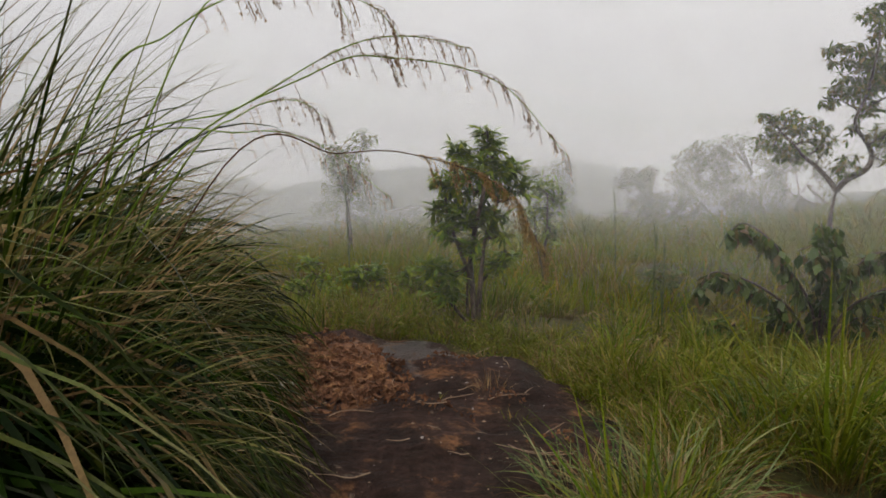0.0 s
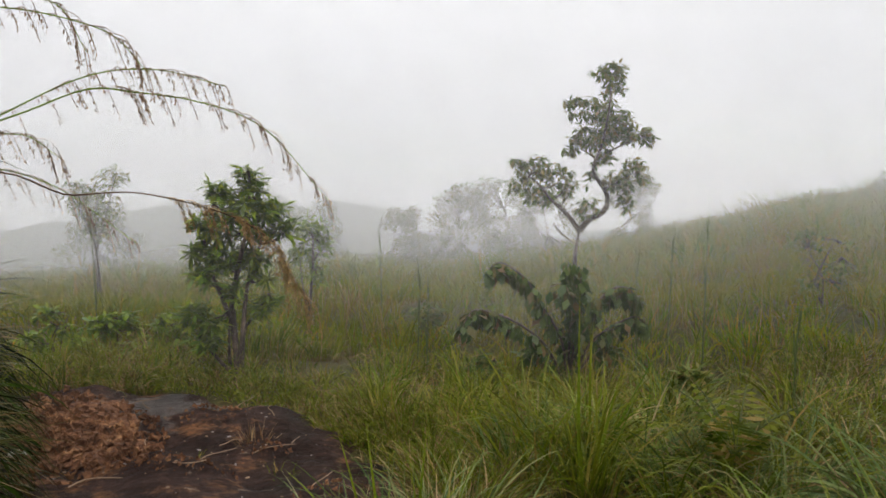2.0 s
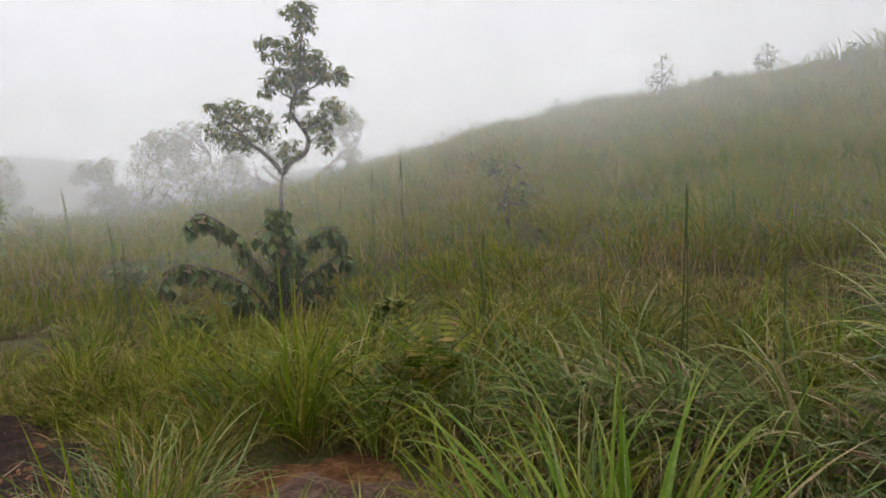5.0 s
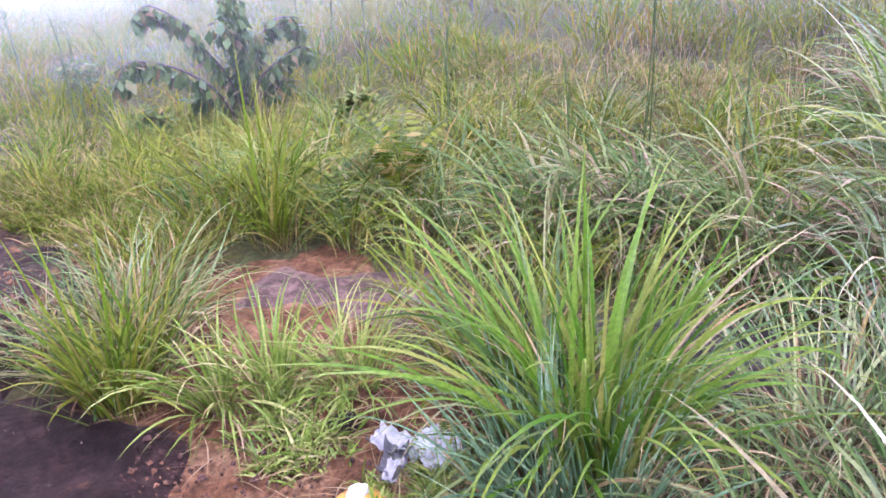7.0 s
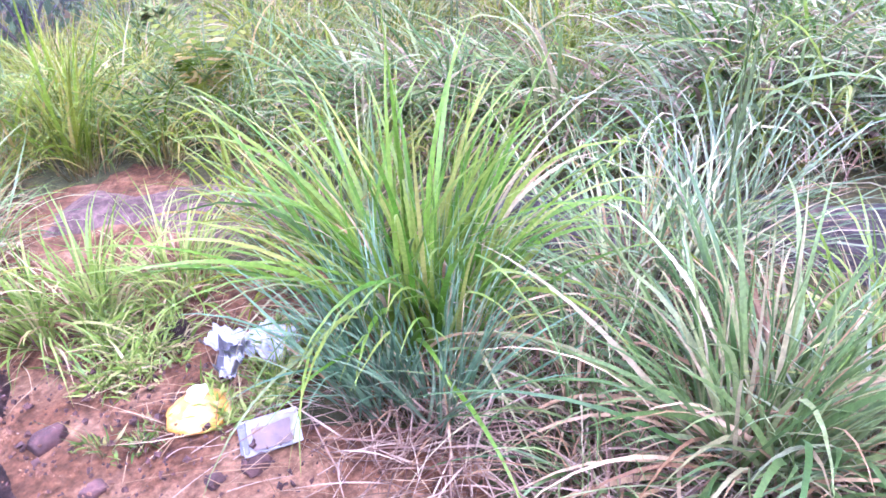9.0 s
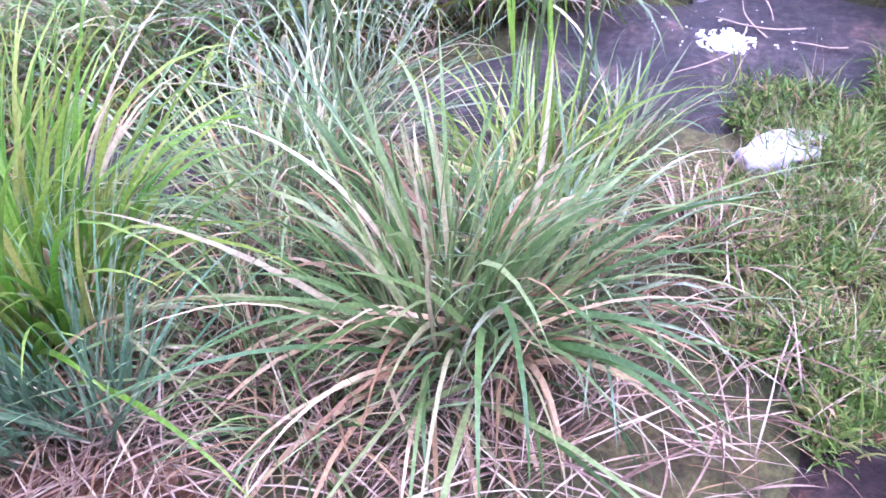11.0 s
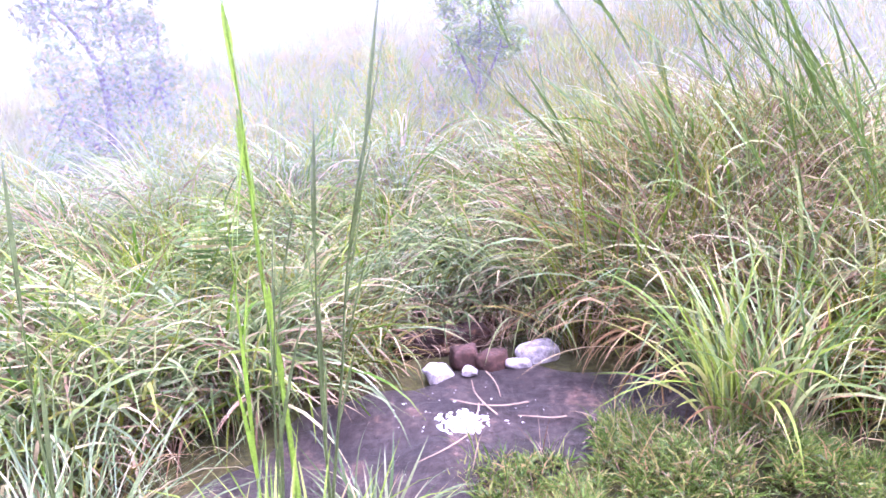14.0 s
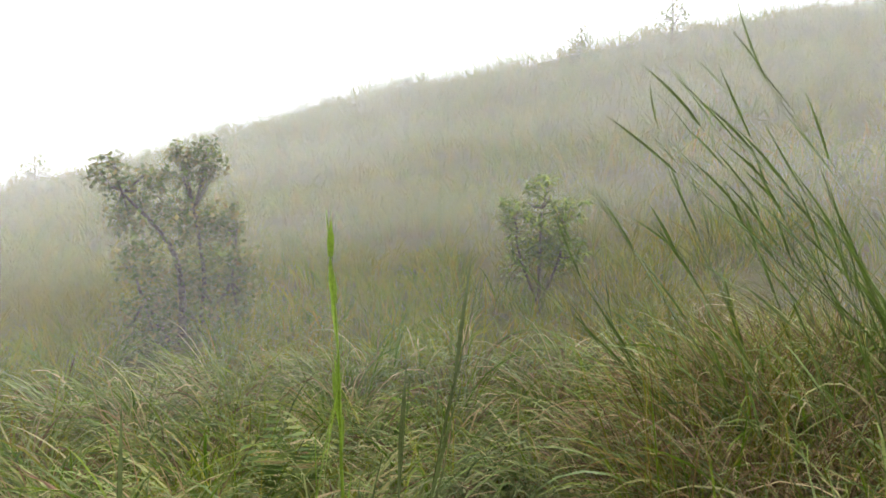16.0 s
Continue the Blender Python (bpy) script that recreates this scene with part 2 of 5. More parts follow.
M_RUBBLE = rocky("soil_crumb", [(0.3, (0.0455, 0.0195, 0.0104)), (0.55, (0.13, 0.0585, 0.0273)), (0.75, (0.312, 0.169, 0.078))], scale=9, bump=0.8, rough=(0.85, 1.0))
M_THATCH = rocky("grass_thatch", [(0.3, (0.022, 0.024, 0.004)), (0.5, (0.042, 0.04, 0.007)), (0.72, (0.065, 0.046, 0.013))], scale=2.0, bump=1.0, rough=(0.85, 1.0))
M_STONE_PALE = rocky("pale_stone", [(0.3, (0.17, 0.145, 0.14)), (0.7, (0.29, 0.255, 0.245))], scale=9, bump=0.2, rough=(0.7, 0.9))
M_STONE_BROWN = rocky("brown_stone", [(0.3, (0.025, 0.010, 0.007)), (0.7, (0.068, 0.031, 0.022))], scale=9, bump=0.5, rough=(0.6, 0.9))
M_TWIG = plain("bleached_twig", (0.20, 0.135, 0.085), 0.85)
M_PAPER = plain("dirty_paper", (0.18, 0.17, 0.162), 0.6, 0.25, 25, 0.2)
M_WHITE = plain("white_paper", (0.36, 0.345, 0.33), 0.6, 0.2, 25, 0.2)
M_GREY_SIDE = plain("grey_side", (0.05, 0.046, 0.046), 0.5, 0.3, 60)
M_FILM = plain("crinkled_film", (0.24, 0.245, 0.23), 0.2, 0.35, 45, 0.8, 0.0)
M_YELLOW = plain("yellow_film", (0.30, 0.145, 0.012), 0.3, 0.25, 30, 0.3)
M_FOOD = plain("white_lump", (0.36, 0.34, 0.27), 0.7, 0.1, 30, 0.3)
M_STAIN = plain("stained_paper", (0.075, 0.045, 0.03), 0.6, 0.3, 25)

# ---- helpers for meshes ----
rng = np.random.default_rng(7)


def obj(name, mesh, mat, parent=None):
    mesh.materials.append(mat)
    ob = new(name, mesh)
    if parent is not None:
        ob.parent = parent
    return ob


def empty(name, at=(0, 0, 0)):
    e = new(name)
    e.location = at
    return e


def quads_mesh(name, verts, faces, uvs=None, smooth=False):
    """A mesh from arrays: verts (n, 3), faces (m, 4), uvs per vertex (n, 2)."""
    me = bpy.data.meshes.new(name)
    nv, nf = len(verts), len(faces)
    me.vertices.add(nv)
    me.vertices.foreach_set("co", np.ascontiguousarray(verts, dtype=np.float32).ravel())
    me.loops.add(nf * 4)
    flat = np.ascontiguousarray(faces, dtype=np.int32).ravel()
    me.loops.foreach_set("vertex_index", flat)
    me.polygons.add(nf)
    me.polygons.foreach_set("loop_start", np.arange(0, nf * 4, 4, dtype=np.int32))
    if uvs is not None:
        layer = me.uv_layers.new(name="UVMap")
        layer.data.foreach_set("uv", np.ascontiguousarray(uvs[flat], dtype=np.float32).ravel())
    me.update(calc_edges=True)
    if smooth:
        me.polygons.foreach_set("use_smooth", np.ones(nf, dtype=bool))
    me.validate()
    return me


def ribbons(base, heading, length, lean0, lean1, width, segs=5, twist=0.0, bend=None, wander=0.3):
    """Arched, twisting blades: arrays of n. Returns verts, faces, uvs."""
    n = len(length)
    if bend is None:
        bend = rng.uniform(0.9, 2.6, n)
    tw, spin, turn = rng.normal(0, twist, n), rng.normal(0, twist * 1.3, n), rng.normal(0, wander, n)
    p = np.array(base, float)
    zed = np.zeros(n)
    verts, uvs = [], []
    for k in range(segs + 1):
        s = k / segs
        w = width * (0.55 + 0.9 * s if s < 0.35 else 0.865 * (1 - ((s - 0.35) / 0.65) ** 1.6) + 0.02)
        h = heading + turn * s
        phi = lean0 + (lean1 - lean0) * min(1, (k + 0.5) / segs) ** bend
        d = np.stack([np.cos(h), np.sin(h), zed], 1)
        t = d * np.sin(phi)[:, None] + np.stack([zed, zed, np.cos(phi)], 1)
        flat = np.stack([-np.sin(h), np.cos(h), zed], 1)
        a = (tw + spin * s)[:, None]
        side = flat * np.cos(a) + np.cross(flat, t) * np.sin(a)
        verts += [p - side * w[:, None] / 2, p + side * w[:, None] / 2]
        uvs += [np.stack([zed, np.full(n, s)], 1), np.stack([np.ones(n), np.full(n, s)], 1)]
        p = p + (length / segs)[:, None] * t
    V = np.stack(verts, 1).reshape(-1, 3)
    U = np.stack(uvs, 1).reshape(-1, 2)
    rings = 2 * (segs + 1)
    off = (np.arange(n) * rings)[:, None, None]
    quad = np.array([[2 * k, 2 * k + 1, 2 * k + 3, 2 * k + 2] for k in range(segs)])[None]
    F = (off + quad).reshape(-1, 4)
    return V, F, U


def tuft_blades(cx, cy, cz, n, radius, length, spread=0.5, droop=1.3, width=0.008, segs=5, toward=None, even=0.5):
    """Blades of tufts: all of cx.. arrays give tuft centres; n blades each."""
    m = len(cx)
    k = m * n
    a = rng.uniform(0, 2 * np.pi, k)
    rr = np.sqrt(rng.uniform(0, 1, k)) * np.repeat(radius, n)
    bx, by = np.repeat(cx, n) + rr * np.cos(a), np.repeat(cy, n) + rr * np.sin(a)
    head = a + rng.normal(0, 0.9, k)
    if toward is not None:
        head = toward + np.arctan2(np.sin(head - toward), np.cos(head - toward)) * 0.6
    L = np.repeat(length, n) * rng.uniform(0.5, 1.1, k)
    out = rr / np.maximum(np.repeat(radius, n), 1e-3)
    l0 = np.abs(rng.normal(0.08, 0.16, k)) + spread * out * rng.uniform(0.2, 1.0, k)
    l1 = l0 + np.abs(rng.normal(droop, 0.45, k)) * rng.uniform(even, 1.2, k)
    l1 = np.minimum(l1, 2.85)
    W = width * rng.uniform(0.6, 1.25, k)
    return np.stack([bx, by, np.repeat(cz, n)], 1), head, L, l0, l1, W, segs


def tube(path, radii, sides=6):
    """A tapered tube along a path of points: verts, faces."""
    path = [Vector(p) for p in path]
    V, F = [], []
    for i, p in enumerate(path):
        t = (path[min(i + 1, len(path) - 1)] - path[max(i - 1, 0)]).normalized()
        u = t.orthogonal().normalized()
        if i:
            u = (last - t * last.dot(t)).normalized()
        last = u
        v = t.cross(u)
        for k in range(sides):
            a = 2 * math.pi * k / sides
            V.append(p + (u * math.cos(a) + v * math.sin(a)) * radii[i])
    for i in range(len(path) - 1):
        for k in range(sides):
            a, b = i * sides + k, i * sides + (k + 1) % sides
            F.append((a, b, b + sides, a + sides))
    return V, F


def smooth_path(points, steps=6):
    """A Catmull-Rom curve through a few points."""
    p = [Vector(q) for q in points]
    p = [p[0] * 2 - p[1]] + p + [p[-1] * 2 - p[-2]]
    out = []
    for i in range(1, len(p) - 2):
        for k in range(steps):
            t = k / steps
            a, b, c, d = p[i - 1], p[i], p[i + 1], p[i + 2]
            out.append(0.5 * ((2 * b) + (c - a) * t + (2 * a - 5 * b + 4 * c - d) * t * t + (3 * b - a - 3 * c + d) * t ** 3))
    out.append(p[-2])
    return out


def join_tubes(name, tubes, smooth=True):
    V, F, n = [], [], 0
    for v, f in tubes:
        V += [tuple(q) for q in v]
        F += [tuple(i + n for i in q) for q in f]
        n += len(v)
    return quads_mesh(name, np.array(V), np.array(F), np.zeros((len(V), 2)), smooth)


# ---- the lie of the land ----
CREST = [(-180, 3), (-120, 0), (-60, -3), (-30, -3.6), (0, -3.1), (20, -2.9), (30, -1.8), (37, -0.55), (45, 0.35), (52, 1.05), (60, 1.7),
         (70, 2.8), (80, 4.5), (88, 5.9), (102, 7.5), (116, 8.9), (140, 9), (160, 6), (180, 3)]
CREST_A, CREST_H = [c[0] for c in CREST], [c[1] for c in CREST]


def height(x, y):
    """Ground height: level round the rock, falling to the valley and rising to the hill."""
    x, y = np.asarray(x, float), np.asarray(y, float)
    r, th = np.hypot(x, y), np.degrees(np.arctan2(x, y))
    hc = (np.interp(th - 4, CREST_A, CREST_H) + np.interp(th, CREST_A, CREST_H) + np.interp(th + 4, CREST_A, CREST_H)) / 3
    s = np.clip((r - 6) / 22, 0, 1) ** 1.25
    bank = 0.6 * np.exp(-(((x - 4.9) / 1.1) ** 2 + ((y + 3.0) / 1.3) ** 2)) * np.clip((-1.55 - y) / 0.6, 0, 1)
    bump = bank + 0.05 * np.sin(1.3 * x + 0.7) * np.sin(1.1 * y + 0.4) * np.clip(r - 1, 0, 1) * np.clip(r / 6, 0, 2)
    dip = 0.4 * np.exp(-(((x - 2.9) / 1.6) ** 2 + ((y - 6.6) / 1.8) ** 2)) + 0.15 * np.exp(-(((x - 0.6) / 0.9) ** 2 + ((y - 7.4) / 0.7) ** 2))
    mound = 0.16 * np.exp(-(((x - 2.75) / 0.5) ** 2 + ((y + 1.75) / 0.55) ** 2))
    return hc * s - 0.07 * np.clip(r - 28, 0, 40) + bump + mound - dip


def inside(px, py, poly):
    """Which of the points lie in the polygon."""
    c = np.zeros(len(px), bool)
    for (x0, y0), (x1, y1) in zip(poly, poly[1:] + poly[:1]):
        hit = (y0 > py) != (y1 > py)
        xi = x0 + (py - y0) * (x1 - x0) / (y1 - y0 + 1e-12)
        c ^= hit & (px < xi)
    return c


SLAB = [(-1.15, 4.3), (-1.45, 5.4), (-0.75, 5.8), (0.0, 5.6), (0.55, 5.0), (0.98, 3.95), (0.95, 3.4), (0.42, 2.9), (0.67, 2.3), (0.6, 2.0), (0.5, 1.4),
        (0.8, 0.3), (1.3, -0.45), (1.75, -0.85), (1.2, -1.9), (-1.0, -1.6), (-1.3, 0.8), (-0.9, 2.6)]
CHANNEL = [(2.05, 2.1), (2.5, 1.4), (3.0, 0.45), (3.35, -0.35), (3.55, -1.05), (3.5, -1.75)]
CHANNEL_W = [0.12, 0.16, 0.24, 0.50, 0.60, 0.36]


def channel_distance(x, y):
    """How far a point lies outside the rocky channel (negative: inside)."""
    best = np.full(len(x), 9.0)
    for i in range(len(CHANNEL) - 1):
        (ax, ay), (bx, by) = CHANNEL[i], CHANNEL[i + 1]
        t = np.clip(((x - ax) * (bx - ax) + (y - ay) * (by - ay)) / ((bx - ax) ** 2 + (by - ay) ** 2), 0, 1)
        w = CHANNEL_W[i] + (CHANNEL_W[i + 1] - CHANNEL_W[i]) * t
        best = np.minimum(best, np.hypot(x - ax - t * (bx - ax), y - ay - t * (by - ay)) - w)
    return best


SOIL = [(0.3, 1.1), (0.4, 2.1), (0.55, 2.4), (0.95, 2.75), (1.2, 3.5), (1.9, 3.2), (1.65, 2.5), (1.45, 1.7), (1.2, 1.3), (1.25, 0.85), (0.85, 0.55)]


def build_ground():
    rings = np.concatenate([np.linspace(0.0, 12, 60), np.geomspace(12.4, 70, 40), np.geomspace(80, 3000, 14)])[1:]
    na = 180
    ang = np.linspace(0, 2 * np.pi, na, endpoint=False)
    X, Y = np.outer(rings, np.sin(ang)), np.outer(rings, np.cos(ang))
    Z = height(X, Y)
    V = np.concatenate([[[0, 0, float(height(0, 0))]], np.stack([X, Y, Z], -1).reshape(-1, 3)])
    V[:, 2] -= 0.02
    F = []
    for i in range(len(rings) - 1):
        for k in range(na):
            a, b = 1 + i * na + k, 1 + i * na + (k + 1) % na
            F.append((a, a + na, b + na, b))
    me = quads_mesh("ground", V, np.array(F), np.zeros((len(V), 2)), True)
    bm = bmesh.new()
    bm.from_mesh(me)
    bm.verts.ensure_lookup_table()
    for k in range(na):
        bm.faces.new((bm.verts[0], bm.verts[1 + k], bm.verts[1 + (k + 1) % na]))
    bmesh.ops.recalc_face_normals(bm, faces=bm.faces)
    bm.to_mesh(me)
    bm.free()
    tagged(obj("ground", me, M_THATCH), "brownish-green thatch and soil of a grassy hillside", "ground", kind="structure")


build_ground()

# ---- mist ----
def mist_material(name, density, base, wisps=(0.7, 1.2), tone=(0.92, 0.94, 0.962)):
    m, n, l, bsdf, out = material(name)
    n.remove(bsdf)
    uv = n.new("ShaderNodeUVMap")
    sep = n.new("ShaderNodeSeparateXYZ")
    l.new(uv.outputs["UV"], sep.inputs["Vector"])
    low = n.new("ShaderNodeMapRange")
    low.interpolation_type = "SMOOTHSTEP"
    low.inputs["From Max"].default_value = base
    low.inputs["To Min"].default_value = 0.1 if 1.0 < base < 5.0 else 0.0
    l.new(sep.outputs["X"], low.inputs["Value"])
    high = n.new("ShaderNodeMapRange")
    high.interpolation_type = "SMOOTHSTEP"
    high.inputs["From Min"].default_value, high.inputs["From Max"].default_value = 0.95, 0.0
    l.new(sep.outputs["Y"], high.inputs["Value"])
    geo = n.new("ShaderNodeNewGeometry")
    wisp = noise_tex(n, l, 0.12, 3, 0.5, geo.outputs["Position"])
    wr = n.new("ShaderNodeMapRange")
    wr.clamp = False
    wr.inputs["From Min"].default_value, wr.inputs["From Max"].default_value = 0.3, 0.7
    wr.inputs["To Min"].default_value, wr.inputs["To Max"].default_value = wisps[0] * density, wisps[1] * density
    l.new(wisp.outputs["Fac"], wr.inputs["Value"])
    m1, m2 = n.new("ShaderNodeMath"), n.new("ShaderNodeMath")
    m1.operation = m2.operation = "MULTIPLY"
    l.new(low.outputs[0], m1.inputs[0])
    l.new(high.outputs[0], m1.inputs[1])
    l.new(m1.outputs[0], m2.inputs[0])
    l.new(wr.outputs[0], m2.inputs[1])
    diff, trans = n.new("ShaderNodeBsdfDiffuse"), n.new("ShaderNodeBsdfTranslucent")
    diff.inputs["Color"].default_value = trans.inputs["Color"].default_value = (*tone, 1)
    half, clear, mix = n.new("ShaderNodeMixShader"), n.new("ShaderNodeBsdfTransparent"), n.new("ShaderNodeMixShader")
    l.new(diff.outputs[0], half.inputs[1])
    l.new(trans.outputs[0], half.inputs[2])
    l.new(m2.outputs[0], mix.inputs[0])
    l.new(clear.outputs[0], mix.inputs[1])
    l.new(half.outputs[0], mix.inputs[2])
    l.new(mix.outputs[0], out.inputs["Surface"])
    return m


def mist_bank(radius, density, top, arc=None, tone=(0.92, 0.94, 0.962)):
    """A bank of mist standing round the rock; it thins out to the ground and to the sky."""
    na, nz = 160, 1
    ang = np.linspace(0, 2 * np.pi, na, endpoint=False) if arc is None else np.radians(np.linspace(arc[0], arc[1], na))
    wave = 0.07 * np.sin(3 * ang + radius) + 0.05 * np.sin(7 * ang + 2 * radius) + 0.03 * np.sin(17 * ang + 3 * radius)
    rz = radius * (1 + wave * (1.0 if radius < 6 else 0.3 if radius < 30 else 0.0))
    g = height(rz * np.sin(ang), rz * np.cos(ang)) if radius < 30 else np.full(na, -8.0)
    V, U = [], []
    for k in range(nz + 1):
        lift = top * k / nz
        s = k / nz
        z = g + lift
        V.append(np.stack([rz * np.sin(ang), rz * np.cos(ang), z], 1))
        ends = 1.0 if arc is None else np.clip(np.minimum(np.arange(na), np.arange(na)[::-1]) / (0.35 * na), 0, 1)
        hill = np.exp(-((np.degrees(ang) - 108) / 32) ** 2) * (0.9 if radius < 6 else 0.5 if radius < 10 else 0.08)
        rise = z + 7.7 if radius > 30 else z - g
        U.append(np.stack([rise, 1 - ends * (1 - s) * (1 - hill * (radius < 60))], 1))
    F = [(k * na + i, k * na + (i + 1) % na, (k + 1) * na + (i + 1) % na, (k + 1) * na + i) for k in range(nz) for i in range(na if arc is None else na - 1)]
    me = quads_mesh("mist", np.concatenate(V), np.array(F), np.concatenate(U), True)
    tagged(obj("mist", me, mist_material("mist", density, 0.9 if radius < 10 else 1.2 if radius < 30 else 12.5 if radius < 60 else 0.5, (0.7, 1.2) if radius < 60 else (1.0, 1.0), tone)), "thin white morning mist over the hillside, its valley bank painted darker", "mist", kind="structure")


for radius, density, top in ((5.2, 0.04, 6), (8.0, 0.10, 9), (12, 0.195, 7), (18, 0.195, 9), (24, 0.195, 12)):
    mist_bank(radius, density, top)
# Low valley bank: the horizon's shade is put into a dark base colour.
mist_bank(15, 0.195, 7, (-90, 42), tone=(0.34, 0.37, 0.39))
mist_bank(6.8, 0.13, 6, (50, 170))
# Outer bank toned down a little, painting the horizon darker.
mist_bank(36, 0.97, 68, tone=(0.84, 0.87, 0.9))
mist_bank(62, 0.98, 90)

def far_ridge():
    """Dark ridge added across the valley, all but lost in the mist, to darken the horizon."""
    deg = np.linspace(-95, 66, 220)
    az = np.radians(deg)
    crest = -2.3 + 0.4 * np.sin(5 * az + 1) + 0.5 * np.sin(13 * az + 1) + 0.3 * np.sin(41 * az) + 0.2 * np.sin(97 * az)
    crest -= 8 * np.clip((deg - 10) / 30, 0, 1) ** 1.2
    rows = []
    for k in range(7):
        q = k / 6
        rr = 42 + 9 * q
        rows.append(np.stack([rr * np.sin(az), rr * np.cos(az), -8 + (8 + crest) * np.sin(q * np.pi / 2)], 1))
    n = len(az)
    F = [(k * n + i, k * n + i + 1, (k + 1) * n + i + 1, (k + 1) * n + i) for k in range(6) for i in range(n - 1)]
    tagged(obj("backdrop", quads_mesh("backdrop", np.concatenate(rows), np.array(F), np.zeros((7 * n, 2)), True), M_THATCH), "dark ridge added across the misty valley to darken the horizon", "hill", kind="structure")


far_ridge()

# ---- rock ----
def edge_inside(px, py, poly):
    """Distance to the polygon's edge, positive inside."""
    edge = np.full(len(px), 9.0)
    for (x0, y0), (x1, y1) in zip(poly, poly[1:] + poly[:1]):
        t = np.clip(((px - x0) * (x1 - x0) + (py - y0) * (y1 - y0)) / ((x1 - x0) ** 2 + (y1 - y0) ** 2), 0, 1)
        edge = np.minimum(edge, np.hypot(px - x0 - t * (x1 - x0), py - y0 - t * (y1 - y0)))
    return np.where(inside(px, py, poly), edge, -edge)


def slab_surface(fx, fy):
    """Height of the rock dome and how far inside its edge a point lies."""
    jx = fx + 0.07 * np.sin(5 * fy) + 0.04 * np.sin(13 * fy + 1)
    jy = fy + 0.07 * np.sin(4 * fx + 2) + 0.04 * np.sin(11 * fx)
    jag = np.array([noise.fractal(Vector((x * 3.5, y * 3.5, 9.0)), 1.0, 2.0, 4) for x, y in zip(fx, fy)])
    d = edge_inside(jx, jy, SLAB) + 0.06 * jag
    dome = np.where(d > 0, 0.075 * (1 - np.exp(-d / 0.12)) + 0.05 * (1 - np.exp(-d / 0.8)), np.maximum(d * 0.9, -0.25))
    bumps = np.array([noise.fractal(Vector((x * 1.3, y * 1.3, 3.1)), 1.0, 2.1, 6) for x, y in zip(fx, fy)])
    step = 1.7 * np.tanh(9 * np.sin(2.3 * fy - 0.7 * fx + 1.1 * np.sin(1.9 * fx) + 0.5 * np.sin(5 * fx)))
    return height(fx, fy) + dome + (0.07 * bumps + 0.013 * step) * np.clip(d * 4, 0, 1) - 0.01, d


def shelf_surface(fx, fy):
    d = -channel_distance(fx + 0.06 * np.sin(7 * fy) + 0.03 * np.sin(17 * fy), fy + 0.06 * np.sin(6 * fx))
    bumps = np.array([noise.fractal(Vector((x * 1.8, y * 1.8, 7.7)), 1.0, 2.1, 6) for x, y in zip(fx, fy)])
    return height(fx, fy) + np.where(d > 0, 0.05 * (1 - np.exp(-d / 0.1)), np.maximum(d * 0.8, -0.25)) + 0.05 * bumps * np.clip(d * 4, 0, 1) - 0.01, d


def sheet(name, xs, ys, surface, reach, mat, label, category, kind=""):
    fx, fy = np.meshgrid(xs, ys)
    shape = fx.shape
    fx, fy = fx.ravel(), fy.ravel()
    z, d = surface(fx, fy)
    idx = np.arange(len(fx)).reshape(shape)
    F = np.stack([idx[:-1, :-1], idx[:-1, 1:], idx[1:, 1:], idx[1:, :-1]], -1).reshape(-1, 4)
    me = quads_mesh(name, np.stack([fx, fy, z], 1), F[(d[F] > -reach).any(1)], np.zeros((len(fx), 2)), True)
    bm = bmesh.new()
    bm.from_mesh(me)
    bmesh.ops.delete(bm, geom=[v for v in bm.verts if not v.link_faces], context="VERTS")
    bm.to_mesh(me)
    bm.free()
    tagged(obj(name, me, mat), label, category, kind=kind)


def soil_surface(fx, fy):
    d = edge_inside(fx + 0.1 * np.sin(6 * fy), fy + 0.1 * np.sin(5 * fx), SOIL)
    bumps = np.array([noise.fractal(Vector((x * 5, y * 5, 1.7)), 1.0, 2.1, 4) for x, y in zip(fx, fy)])
    return height(fx, fy) - 0.015 + np.clip(d * 0.12, -0.06, 0.012) + 0.012 * bumps, d


sheet("rock_outcrop", np.linspace(-1.9, 2.1, 110), np.linspace(-2.2, 7.2, 230), slab_surface, 0.25, M_ROCK, "low dome of dark wet rock bedded in the soil", "rock")
sheet("rock_shelf", np.linspace(0.6, 4.6, 120), np.linspace(-2.5, 3.5, 170), shelf_surface, 0.2, M_ROCK_PURPLE, "bare purplish-grey rock shelf running between the tussocks", "rock")
sheet("soil_patch", np.linspace(0.0, 2.4, 75), np.linspace(0.0, 3.8, 110), soil_surface, 0.5, M_SOIL, "bare reddish-brown soil beside the rock", "soil", "structure")


def heap_surface(fx, fy):
    wob = np.array([noise.fractal(Vector((x * 4, y * 4, 5.0)), 1.0, 2.1, 5) for x, y in zip(fx, fy)])
    d = 1 - ((fx + 0.75) / 0.4) ** 2 - ((fy - 4.7) / 0.75) ** 2 + 0.55 * wob
    return slab_surface(fx, fy)[0] + np.clip(d * 0.03, -0.03, 0.02) + 0.012 * wob, d * 0.3


def ledge_surface(fx, fy):
    d = edge_inside(fx + 0.05 * np.sin(9 * fy), fy + 0.05 * np.sin(8 * fx), LEDGE)
    wob = np.array([noise.fractal(Vector((x * 4, y * 4, 2.0)), 1.0, 2.1, 5) for x, y in zip(fx, fy)])
    return height(fx, fy) + np.clip(d * 0.4, -0.08, 0.035) + 0.02 * wob, d


